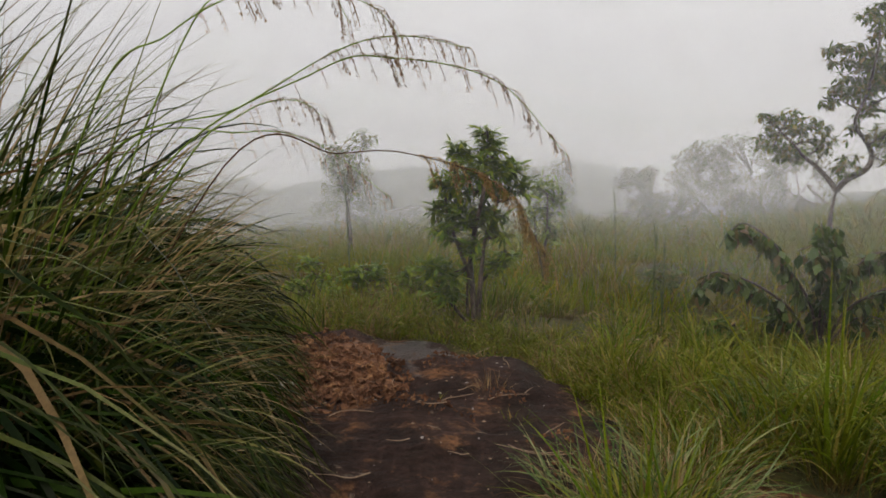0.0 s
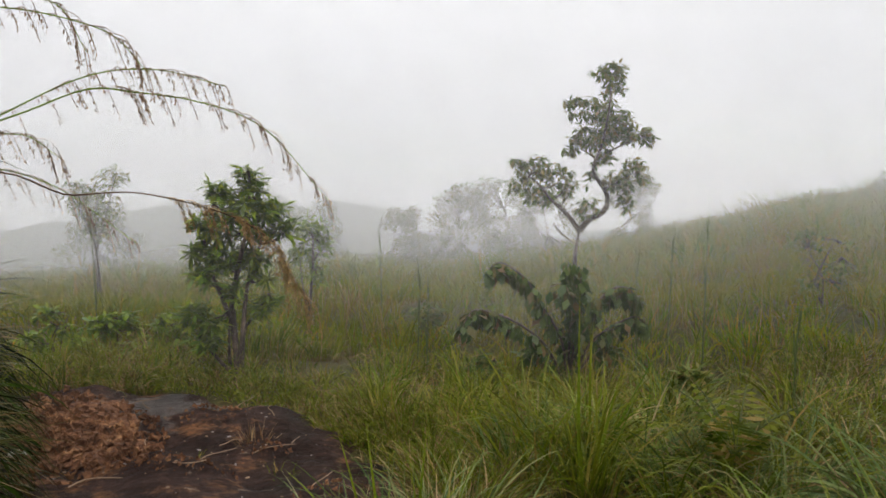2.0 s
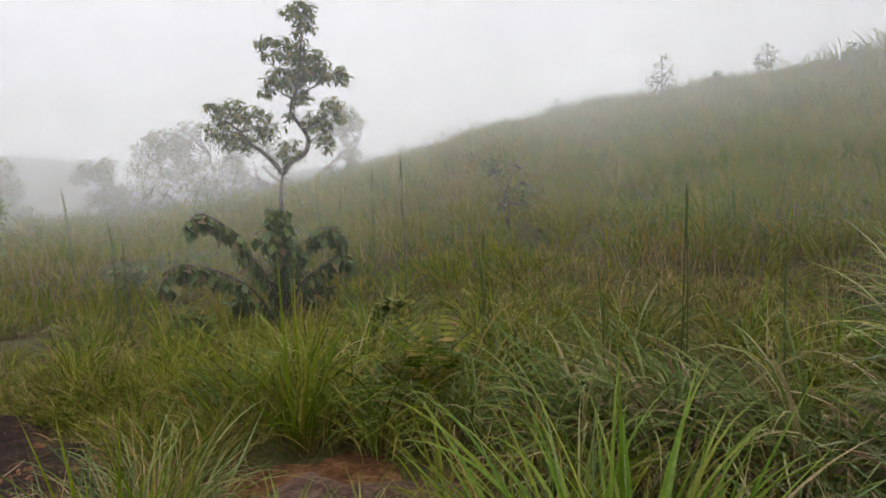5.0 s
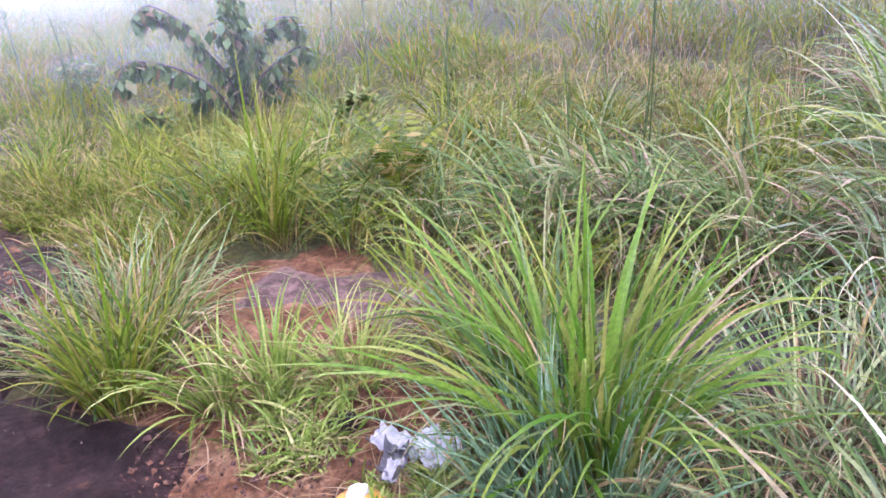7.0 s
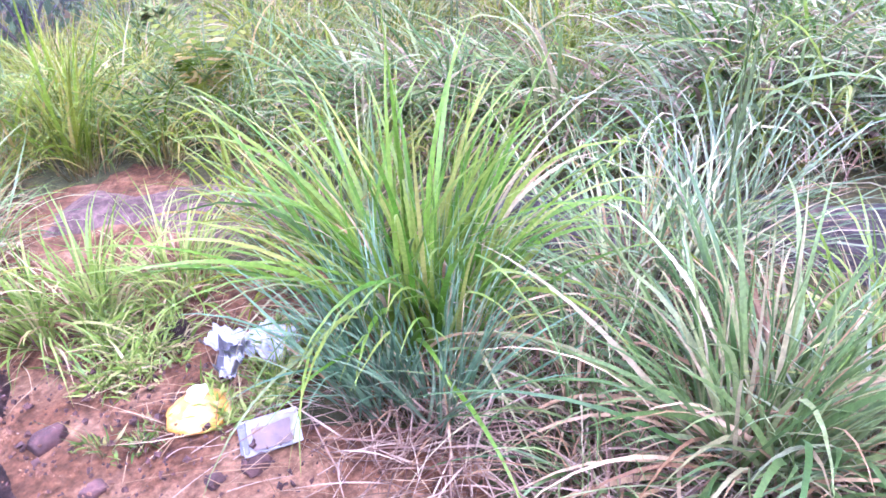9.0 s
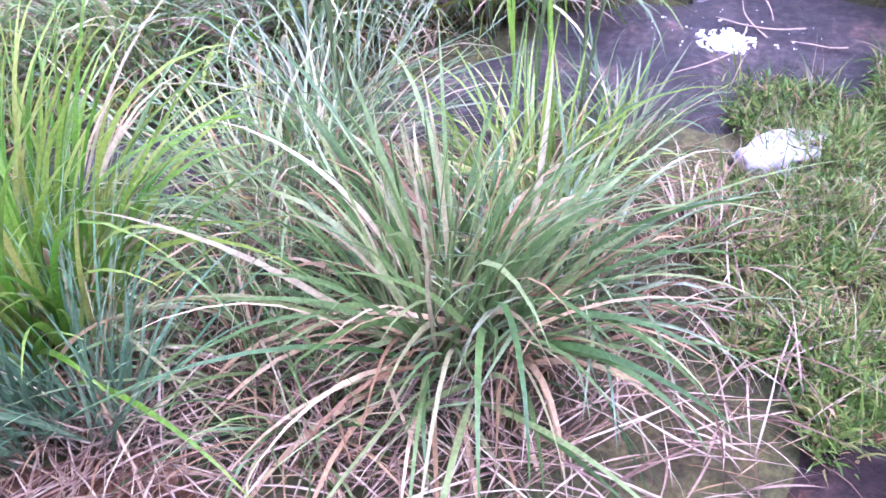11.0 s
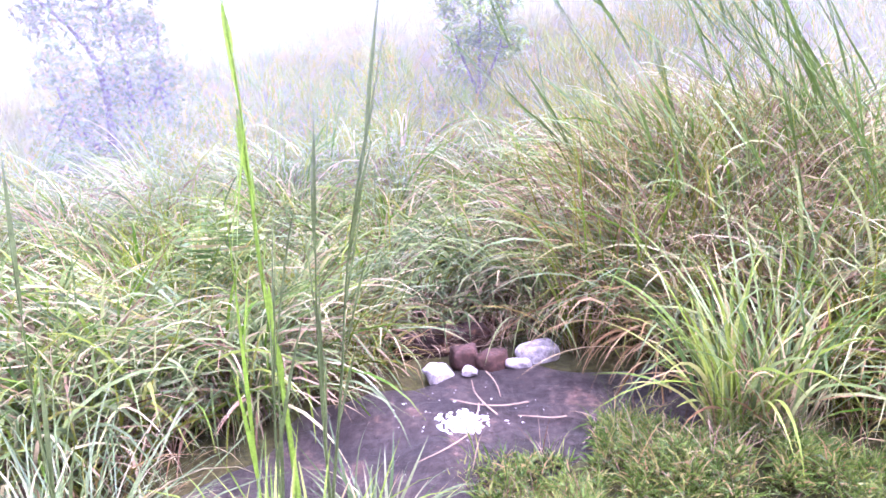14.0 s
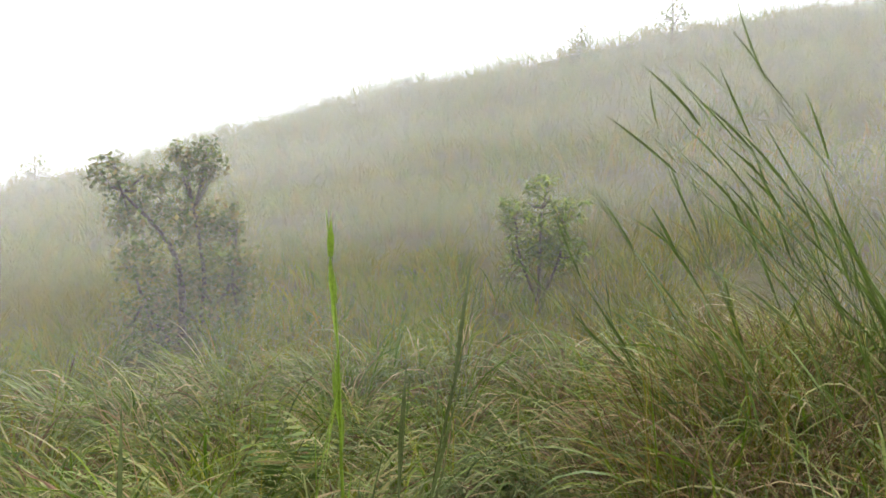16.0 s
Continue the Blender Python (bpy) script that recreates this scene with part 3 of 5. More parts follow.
LEDGE = [(1.3, 2.9), (1.6, 3.1), (2.0, 2.6), (2.05, 2.2), (1.8, 2.3), (1.55, 2.6)]
sheet("loose_soil", np.linspace(-1.7, -0.1, 60), np.linspace(3.8, 6.4, 90), heap_surface, 0.0, M_RUBBLE, "loose reddish-brown soil piled on the rock", "soil")
sheet("rock_ledge", np.linspace(1.0, 2.4, 50), np.linspace(1.9, 3.5, 55), ledge_surface, 0.12, M_LEDGE, "low brown rock ledge in the bare soil", "rock")


def stone(name, at, size, mat, label, squash=0.7, seed=0, turn=0.0, group="stones on the rock shelf"):
    bm = bmesh.new()
    bmesh.ops.create_icosphere(bm, subdivisions=3, radius=0.5)
    for v in bm.verts:
        q = v.co.copy()
        k = 1 + 0.5 * noise.noise(q * 2.2 + Vector((seed, 0, 0))) + 0.15 * noise.noise(q * 6 + Vector((0, seed, 0)))
        v.co = Vector((max(-0.42, min(0.42, q.x * k)) * size[0], max(-0.4, min(0.4, q.y * k)) * size[1], max(-0.4, min(0.38, q.z * k)) * size[2] * squash / 0.7))
    for f in bm.faces:
        f.smooth = True
    me = bpy.data.meshes.new(name)
    bm.to_mesh(me)
    bm.free()
    ob = obj(name, me, mat)
    ob.matrix_world = pose(at[0], at[1], at[2], 0, 0, turn)
    return tagged(ob, label, "stone", group)


# ---- grass ----
def grass_object(name, parts, mat, label, kind="stuff", category="grass", parent=None, twist=0.5, bends=(0.9, 2.6), wander=0.3):
    Vs, Fs, Us, n = [], [], [], 0
    for args in parts:
        segs = args[-1]
        V, F, U = ribbons(*args[:-1], segs=segs, twist=twist, bend=rng.uniform(*bends, len(args[2])), wander=wander)
        Vs.append(V), Fs.append(F + n), Us.append(U)
        n += len(V)
    me = quads_mesh(name, np.concatenate(Vs), np.concatenate(Fs), np.concatenate(Us))
    ob = obj(name, me, mat, parent)
    if parent is None:
        tagged(ob, label, category, kind=kind)
    elif label:
        ob["label"] = label
    return ob


def scatter(r0, r1, a0, a1, count):
    r = np.sqrt(rng.uniform(r0 * r0, r1 * r1, count))
    a = np.radians(rng.uniform(a0, a1, count))
    return r * np.sin(a), r * np.cos(a)


def bare(x, y, margin=0.0):
    """Where no meadow grass roots: the rock, the shelf, the trodden soil and the camera's standing place."""
    out = inside(x, y, SLAB) | inside(x, y, SOIL) | (channel_distance(x, y) < 0.05 + margin)
    out |= np.hypot(x - 0.2, y) < 1.75
    out |= np.hypot(x - 1.5, y - 2.8) < 0.5
    out |= (np.abs(x - 4.35) < 0.5) & (np.abs(y + 0.95) < 0.55)
    out |= (edge_inside(x, y, SLAB) > np.where(y < 4.3, -0.5, -0.3)) & (x > 0.2) & (y > 2.9) & (y < 6)
    out |= (np.abs(x - 2.4) < 0.85) & (np.abs(y + 1.45) < 0.85)
    out |= (x > 0.9) & (x < 2.3) & (y > -0.6) & (y < 1.9)
    out |= (x > 1.9) & (x < 3.05) & (y > -0.75) & (y < 0.25)
    return out


def lumps(x, y, scale, z=0.0):
    """Slow uneven variation over the ground, about 0 to 1."""
    return np.clip(0.5 + 0.6 * np.array([noise.fractal(Vector((u * scale, v * scale, z)), 1.0, 2.0, 3) for u, v in zip(x, y)]), 0, 1)


def meadow():
    x, y = scatter(1.9, 7.5, -75, 165, 1900)
    ok = ~bare(x, y, 0.05)
    x, y = x[ok], y[ok]
    th, r, q = np.degrees(np.arctan2(x, y)), np.hypot(x, y), lumps(x, y, 1.1)
    L = (0.32 + 0.62 * q * rng.uniform(0.6, 1.1, len(x))) * np.where(th > 70, 1.2, np.interp(r, [4.2, 5.2], [1.0, 0.5]))
    L *= np.where(np.hypot(x - 0.3, y - 5.6) < 0.8, 0.6, 1.0)
    up = (rng.random(len(x)) < 0.4) & (th < 26)
    some = (r < 5.4) & (th > 18) & (th < 66)
    for part, mat in enumerate((M_ARCH, M_MEADOW, M_MEADOW, M_BRIGHT, M_YOUNG, M_MEADOW)):
        pick = some & (np.arange(len(x)) % 6 == part % 3) & ((th > 30) == (part < 3))
        g = tuft_blades(x[pick], y[pick], height(x, y)[pick] - 0.02, 44, np.full(pick.sum(), 0.09), 0.42 + 0.28 * q[pick], 0.7, 1.9, 0.012, 8)
        grass_object("arching_grass", [g], mat, "arching tufts of grass in the near meadow", "stuff")
    keep = ~(some & (np.arange(len(x)) % 6 < 4))
    x, y, th, r, q, L, up = x[keep], y[keep], th[keep], r[keep], q[keep], L[keep], up[keep]
    for pick, args in ((up, (0.3, 1.0, 0.010, 6, None, 0.2)), (~up, (0.7, 1.9, 0.0095, 6, None, 0.5))):
        g = tuft_blades(x[pick], y[pick], height(x, y)[pick] - 0.02, 24, np.full(pick.sum(), 0.11), L[pick], *args)
        grass_object("meadow_grass", [g], M_MEADOW, "knee-high green and straw-coloured meadow grass", "stuff")
    some = rng.random(len(x)) < np.where(th < 26, 0.4, 0.12)
    fresh = tuft_blades(x[some], y[some], height(x, y)[some] - 0.02, 14, np.full(some.sum(), 0.06), L[some] * 1.25, 0.3, 0.8, 0.012, 6, None, 0.2)
    grass_object("fresh_grass", [fresh], M_BRIGHT, "fresh bright green blades in the meadow", "stuff")
    dry = tuft_blades(x, y, height(x, y) - 0.02, 9, np.full(len(x), 0.18), L * 0.85, 1.0, 1.8, 0.007, 4)
    grass_object("dead_grass", [dry], M_DRY, "dead straw-coloured blades under the meadow grass", "stuff")
    x, y = scatter(2.5, 4.4, 12, 27, 60)
    ok = ~bare(x, y, 0.1)
    x, y = x[ok], y[ok]
    L = (0.36 + 0.4 * lumps(x, y, 1.6, 4.0)) * np.where(np.hypot(x, y) > 4.2, 0.6, 1.0)
    for part, mat, n, k in ((0, M_BRIGHT, 22, 1.0), (1, M_MEADOW, 24, 1.1), (2, M_BRIGHT, 7, 1.35)):
        pick = np.arange(len(x)) % 2 == part if part < 2 else np.arange(len(x)) >= 0
        g = tuft_blades(x[pick], y[pick], height(x, y)[pick] - 0.02, n, np.full(pick.sum(), 0.08), L[pick] * k, 0.4, 1.3 if part < 2 else 0.7, 0.015, 8, None, 0.2)
        grass_object("long_grass", [g], mat, "long arching green blades in the near meadow", "stuff")
    x, y = scatter(5.5, 15, -10, 68, 330)
    ok = ~bare(x, y, 0.2) & (lumps(x, y, 0.45, 8.0) > 0.5) & (np.hypot(x - 0.3, y - 5.6) > 1.0)
    x, y = x[ok], y[ok]
    g = tuft_blades(x, y, height(x, y) - 0.02, 16, np.full(len(x), 0.2), 0.45 + 0.35 * rng.random(len(x)), 0.25, 0.7, 0.006, 5)
    grass_object("brown_stems", [g], M_DRY, "thin brown flowering stems standing over the meadow", "stuff")
    x, y = scatter(3.2, 8.0, 70, 135, 270)
    ok = ~bare(x, y, 0.1)
    x, y = x[ok], y[ok]
    L = 0.8 + 0.3 * rng.random(len(x))
    for part, mat, n, k in ((0, M_PALE, 34, 1.1), (1, M_BLUE, 36, 1.05), (2, M_DEAD, 15, 0.95), (3, M_TALL, 12, 1.15)):
        pick = np.arange(len(x)) % 2 == part if part < 2 else np.arange(len(x)) >= 0
        g = tuft_blades(x[pick], y[pick], height(x, y)[pick] - 0.02, n, np.full(pick.sum(), 0.14), L[pick] * k, 0.7, 2.0, 0.019, 8, 2.9)
        grass_object("long_grass", [g], mat, "long arching blades combed down the slope", "stuff")
    x, y = rng.uniform(-1.4, 1.6, 2600), rng.uniform(2.9, 7.2, 2600)
    d = edge_inside(x, y, SLAB)
    ok = (d < 0.0) & (d > -0.5) & (x > -0.9) & ~inside(x, y, SOIL)
    x, y, d = x[ok], y[ok], d[ok]
    L = (0.14 + 0.34 * np.clip(-d / 0.5, 0, 1) * rng.uniform(0.6, 1.2, len(x))) * np.where((y > 4.9) & (x > -0.5), 0.6, 1.0)
    for part, mat in enumerate((M_MEADOW, M_BRIGHT, M_DRY)):
        pick = np.searchsorted([4, 7, 8], np.arange(len(x)) % 8, side="right") == part
        g = tuft_blades(x[pick], y[pick], height(x, y)[pick] - 0.02, 22, np.full(pick.sum(), 0.07), L[pick], 0.8, 1.4, 0.007, 5)
        grass_object("edge_grass", [g], mat, "short grass along the edge of the rock dome", "stuff")
    x, y = scatter(1.9, 9.0, 160, 285, 1500)
    ok = ~inside(x, y, SLAB)
    x, y = x[ok], y[ok]
    g = tuft_blades(x, y, height(x, y) - 0.02, 18, np.full(len(x), 0.2), 0.4 + 0.3 * rng.random(len(x)), 0.8, 1.7, 0.013, 4)
    grass_object("meadow_grass", [g], M_MEADOW, "meadow grass beyond the rock outcrop", "stuff")
    straw = 1700
    x, y = scatter(1.2, 2.7, 15, 140, straw)
    ok = ~inside(x, y, SLAB) & (x > 0.72)
    x, y = x[ok], y[ok]
    g = (np.stack([x, y, height(x, y) + 0.01 + 0.02 * rng.random(len(x))], 1), rng.uniform(0, 6.28, len(x)), rng.uniform(0.08, 0.32, len(x)), rng.uniform(1.2, 1.5, len(x)), rng.uniform(1.5, 1.75, len(x)), np.full(len(x), 0.0032), 4)
    grass_object("dead_straw", [g], M_DRY, "fallen straw lying on the soil", "stuff")
    x, y = scatter(7.2, 14.5, -70, 160, 2600)
    th, q = np.degrees(np.arctan2(x, y)), lumps(x, y, 0.7, 2.0)
    L = (0.28 + 0.6 * q * rng.uniform(0.6, 1.1, len(x))) * np.where(th > 50, 1.25, 0.8)
    mid = tuft_blades(x, y, height(x, y) - 0.03, 30, np.full(len(x), 0.2), L, 0.5, 1.3, 0.013, 5, None, 0.3)
    grass_object("meadow_grass", [mid], M_FAR, "misty green meadow grass beyond the rock", "stuff")
    x, y = scatter(14, 36, -40, 140, 7500)
    L = 0.35 + 0.95 * lumps(x, y, 0.3, 5.0) * rng.uniform(0.5, 1.1, len(x))
    far = tuft_blades(x, y, height(x, y) - 0.04, 18, np.full(len(x), 0.35), L, 0.5, 1.2, 0.03, 3)
    grass_object("hill_grass", [far], M_FAR, "olive and tan grass on the misty hillside", "stuff")


meadow()


def straw_litter(cx, cy, reach, count, label):
    """Dead blades lying crosswise in several layers."""
    a, q = rng.uniform(0, 6.28, count), reach * np.sqrt(rng.random(count))
    x, y = cx + q * np.cos(a), cy + q * np.sin(a)
    g = (np.stack([x, y, height(x, y) + 0.005 + 0.06 * rng.random(count)], 1), rng.uniform(0, 6.28, count), rng.uniform(0.12, 0.4, count), rng.uniform(1.0, 1.5, count), rng.uniform(1.5, 1.9, count), np.full(count, 0.006), 5)
    grass_object("dead_straw", [g], M_DEAD, label, "stuff")


x, y = rng.uniform(3.7, 5.8, 70), rng.uniform(-3.9, -1.8, 70)
g = tuft_blades(x, y, height(x, y), 44, np.full(70, 0.16), 0.95 + 0.4 * rng.random(70), 0.5, 1.7, 0.008, 8, 2.5)
grass_object("dead_stems", [g], M_DEAD, "long dead purplish-brown stems combed down the bank", "stuff")
x, y = scatter(4.3, 6.4, 111, 136, 90)
tall = 1.0 + 0.55 * rng.random(90)
for part, mat, n, wide in ((0, M_MEADOW, 12, 0.011), (1, M_TALL, 12, 0.014), (2, M_DRY, 5, 0.008)):
    g = tuft_blades(x, y, height(x, y) - 0.02, n, np.full(90, 0.16), tall * (1.0, 0.9, 0.95)[part], 0.35, (0.9, 1.3, 1.1)[part], wide, 8, None, 0.3)
    grass_object("tall_bank_grass", [g], mat, "tall upright green and golden grass on the bank", "stuff")
straw_litter(1.6, -0.2, 0.42, 240, "dead brown blades under the arching tussock")
straw_litter(1.45, 0.25, 0.35, 260, "dead brown blades beside the rock")
straw_litter(1.5, 0.72, 0.38, 320, "dead brown blades between the two tussocks")
straw_litter(1.2, 0.95, 0.22, 160, "dead brown blades at the foot of the bluish tussock")
straw_litter(4.55, -0.95, 0.3, 160, "dead red-brown blades hanging over the stones")


def tussock(x, y, n, radius, length, mat, label, spread=0.6, droop=1.3, width=0.009, dry=0.25, segs=7, toward=None, sub=None, even=0.5, dead=None):
    """A clump of grass: green blades over a skirt of dead ones."""
    base = empty("grass_tussock", (x, y, float(height(x, y))))
    zero = np.zeros(1)
    g = tuft_blades(zero, zero, zero - 0.02, n, np.full(1, radius), np.full(1, length), spread, droop, width, segs, toward, even)
    grass_object("green_growth", [g], mat, "", parent=base)["kind"] = "stuff"
    if sub:
        g2 = tuft_blades(zero, zero, zero - 0.02, int(n * 0.35), np.full(1, radius * 1.1), np.full(1, length * 0.8), spread, droop * 0.6, width, segs, toward)
        grass_object("under_growth", [g2], sub, "", parent=base)["kind"] = "stuff"
    if dry:
        d = tuft_blades(zero, zero, zero - 0.02, int(n * dry), np.full(1, radius * 1.1), np.full(1, length * 0.75), spread * 1.3, droop * 1.15, width * 0.8, segs - 1, toward)
        grass_object("dead_skirt", [d], dead or M_DRY, "dead straw-brown blades", parent=base)["kind"] = "stuff"
    return tagged(base, label, "grass", "grass tussocks")


tussock(1.56, 1.22, 230, 0.18, 1.05, M_TALL, "tall bright yellow-green grass tussock on red soil", 0.24, 1.6, 0.018, 0.1, 12, even=0.3)
tussock(1.62, 1.3, 110, 0.2, 0.95, M_ARCH, "pale arching blades behind the tall tussock", 0.5, 1.7, 0.014, 0.2, 10, even=0.3)
tussock(1.31, 1.16, 150, 0.09, 0.64, M_STIFF, "stiff bluish-green grass tussock at the edge of the soil", 0.45, 0.45, 0.010, 0.15, 8, toward=2.5)
tussock(1.37, 1.0, 130, 0.09, 0.68, M_STIFF, "stiff bluish-green grass tussock with upright blades", 0.5, 0.5, 0.009, 0.2, 8)
tussock(1.72, 0.2, 165, 0.17, 0.95, M_ARCH, "arching green grass tussock with a straw skirt", 0.85, 2.1, 0.019, 0.8, 10, sub=M_PALE, even=0.3)
tussock(1.66, 0.24, 80, 0.1, 0.8, M_ARCH, "upright green heart of the arching tussock", 0.35, 1.0, 0.012, 0.2, 9, even=0.2)
tussock(1.8, -0.05, 90, 0.12, 0.7, M_BLUE, "arching pale grass tuft at the edge of the weeds", 0.9, 2.0, 0.013, 0.6, 9)
tussock(2.15, 0.75, 160, 0.18, 0.85, M_PALE, "pale bluish grass tussock beside the rock shelf", 0.8, 1.5, 0.011, 0.25)
tussock(1.6, 0.68, 110, 0.14, 0.6, M_ARCH, "low arching green grass between the tussocks", 0.9, 2.0, 0.010, 0.6, 9)
tussock(1.42, 0.5, 60, 0.1, 0.5, M_ARCH, "low pale blades lying between the tussocks", 1.0, 1.9, 0.009, 0.8, 8)
tussock(2.3, 0.0, 150, 0.17, 0.62, M_YOUNG, "pale arching grass tussock above the rock shelf", 0.8, 1.4, 0.012, 0.3)
tussock(2.72, -0.28, 80, 0.13, 0.42, M_BLUE, "small pale bluish tussock at the edge of the rock shelf", 0.6, 0.9, 0.012, 0.2)
tussock(2.1, -0.45, 70, 0.15, 0.36, M_DEAD, "low dead straw tussock beside the white stone", 0.9, 1.6, 0.008, 0.4)
tussock(1.75, 1.75, 220, 0.18, 0.7, M_MEADOW, "arching green tussock behind the tall one", 0.8, 1.5, 0.010, 0.3)
tussock(2.55, 0.7, 200, 0.16, 0.8, M_BLUE, "pale grass tussock at the rock shelf", 0.8, 1.5, 0.010, 0.3)
tussock(0.74, 2.85, 190, 0.24, 0.58, M_ARCH, "straw and green tussock rooted on the rock", 0.7, 1.5, 0.009, 1.3, 8)
tussock(0.92, 3.05, 130, 0.2, 0.55, M_PALE, "straw and green tussock at the edge of the rock", 0.7, 1.5, 0.009, 1.3, 8)
tussock(0.52, 3.15, 80, 0.12, 0.45, M_PALE, "small tussock rooted in a crack of the rock", 0.7, 1.2, 0.007, 0.9)
tussock(-0.08, 4.26, 26, 0.03, 0.16, M_BRIGHT, "tiny green grass sprout in a crack of the rock", 0.8, 1.2, 0.008, 0.2)
tussock(0.24, 4.5, 40, 0.05, 0.22, M_DRY, "tiny dry grass sprout in a crack of the rock", 0.7, 0.9, 0.007, 0.2)
tussock(0.34, 4.02, 36, 0.05, 0.16, M_MEADOW, "tiny grass sprout in a hollow of the rock", 0.9, 1.2, 0.007, 0.8)
tussock(0.88, 2.28, 80, 0.05, 0.5, M_YOUNG, "small bright green sprout of grass on red soil", 0.8, 1.7, 0.012, 0.2, 8, toward=3.0)
tussock(1.07, 2.22, 90, 0.07, 0.5, M_YOUNG, "small upright green grass tuft on red soil", 0.5, 1.4, 0.012, 0.2, 8)
tussock(1.32, 2.12, 140, 0.12, 0.45, M_YOUNG, "low green and straw grass tuft on red soil", 0.7, 1.7, 0.010, 0.5, 8)
tussock(2.95, -1.75, 75, 0.12, 0.9, M_YOUNG, "fresh yellow-green grass tussock beside the rock shelf", 0.45, 1.7, 0.017, 0.2, 10, sub=M_PALE, even=0.15)
tussock(2.85, -1.9, 60, 0.1, 0.95, M_PALE, "pale upright grass tussock on the weedy mound", 0.3, 1.3, 0.014, 0.3, 10, even=0.2)
tussock(3.45, -2.25, 240, 0.2, 1.0, M_MEADOW, "arching green tussock on the bank", 0.6, 1.5, 0.011, 0.6)
for k, (x, y, L) in enumerate(((4.6, -0.3, 0.75), (4.95, -0.9, 0.75), (4.8, -1.6, 0.85), (4.4, -2.0, 1.05), (4.1, 0.35, 0.8), (3.65, 0.95, 0.85), (3.2, 1.7, 0.85),
                (4.2, -2.7, 1.15), (4.9, -2.4, 1.2), (3.8, -2.9, 1.15), (5.2, -3.2, 1.3), (5.0, 0.1, 0.85), (2.7, 2.4, 0.7), (5.3, -1.3, 0.9), (4.6, -3.3, 1.3), (5.6, -2.4, 1.2), (4.1, -3.5, 1.3), (5.2, -0.6, 0.85), (4.7, 0.9, 0.8), (3.6, -2.5, 1.1), (3.3, -2.7, 1.1), (4.5, -0.05, 0.85), (4.1, 0.75, 0.85), (5.05, -1.25, 0.8), (3.05, 2.2, 0.8), (3.8, -2.0, 1.0))):
    tussock(x, y, 150 if y > -1.9 else 100, 0.2, L * 1.15, M_ARCH if y > 1.5 else (M_PALE, M_BLUE, M_PALE, M_PALE)[k % 4], "arching pale green tussock with a dead brown skirt on the bank", 0.8, 2.0, 0.018, 1.0 if y > -1.9 else 2.2, 9, toward=2.9, dead=M_DEAD if y > -1.9 else M_DRY)
for x, y, L in ((1.5, 3.8, 0.6), (1.8, 4.0, 0.7), (1.4, 4.6, 0.55), (2.3, 3.3, 0.7), (1.15, 5.4, 0.45)):
    tussock(x, y, 100, 0.15, L * 0.8, M_BRIGHT if x < 1.5 else M_ARCH, "fresh green grass tussock beside the rock dome", 0.7, 1.8, 0.012, 0.6, 8)
for x, y, L in ((1.95, 4.15, 0.7), (2.3, 4.5, 0.75), (2.6, 4.0, 0.75), (1.6, 4.3, 0.6), (2.9, 4.6, 0.75), (2.25, 3.65, 0.65), (2.6, 3.1, 0.7)):
    tussock(x, y, 110, 0.15, L * 0.8, M_MEADOW if x < 2.4 else M_ARCH, "arching green grass tussock in the meadow", 0.8, 1.9, 0.012, 0.5, 8)


for x, y, L in ((1.12, 3.4, 0.5), (1.05, 3.85, 0.42)):
    tussock(x, y, 120, 0.14, L, M_MEADOW, "straw-coloured grass tussock at the edge of the rock", 0.8, 1.4, 0.008, 0.9, 7)


def trim(g, ox, oy, bends):
    """Shorten blades of the tall clump that would hang out over the open rock."""
    base, head, L, l0, l1, W, segs = g
    slack = np.radians(np.clip(rng.normal(0, 1.6, len(L)), -4, 2.2))
    for _ in range(9):
        x, y, z = base[:, 0] + ox, base[:, 1] + oy, base[:, 2].copy()
        over = np.zeros(len(L), bool)
        for k in range(8):
            phi = l0 + (l1 - l0) * ((k + 0.5) / 8) ** (sum(bends) / 2)
            x, y, z = x + L / 8 * np.sin(phi) * np.cos(head), y + L / 8 * np.sin(phi) * np.sin(head), z + L / 8 * np.cos(phi)
            edge = np.radians(np.interp(z, [0, 0.5, 1.0, 1.5, 2.1], [-10.8, -10.8, -11.2, -13, -14])) + slack
            over |= (np.arctan2(x - 0.1, np.maximum(y, 0.1)) > edge) | (z < -0.05)
        L = np.where(over, L * 0.87, L)
    L = L * 0.94
    keep = L > 0.35
    return tuple(q[keep] for q in (base, head, L, l0, l1, W)) + (segs,)


def tall_clump(x, y, n, radius, length, label, spread, droop, width, toward, dry, bends, green):
    base = empty("tall_grass_clump", (x, y, float(height(x, y))))
    zero = np.zeros(1)
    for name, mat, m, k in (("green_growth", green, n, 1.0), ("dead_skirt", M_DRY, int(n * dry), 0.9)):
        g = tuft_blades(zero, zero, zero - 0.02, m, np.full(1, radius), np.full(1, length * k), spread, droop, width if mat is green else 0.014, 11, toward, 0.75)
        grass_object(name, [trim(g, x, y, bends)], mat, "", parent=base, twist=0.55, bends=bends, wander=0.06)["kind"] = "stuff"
    tagged(base, label, "grass", "tall grass clumps")


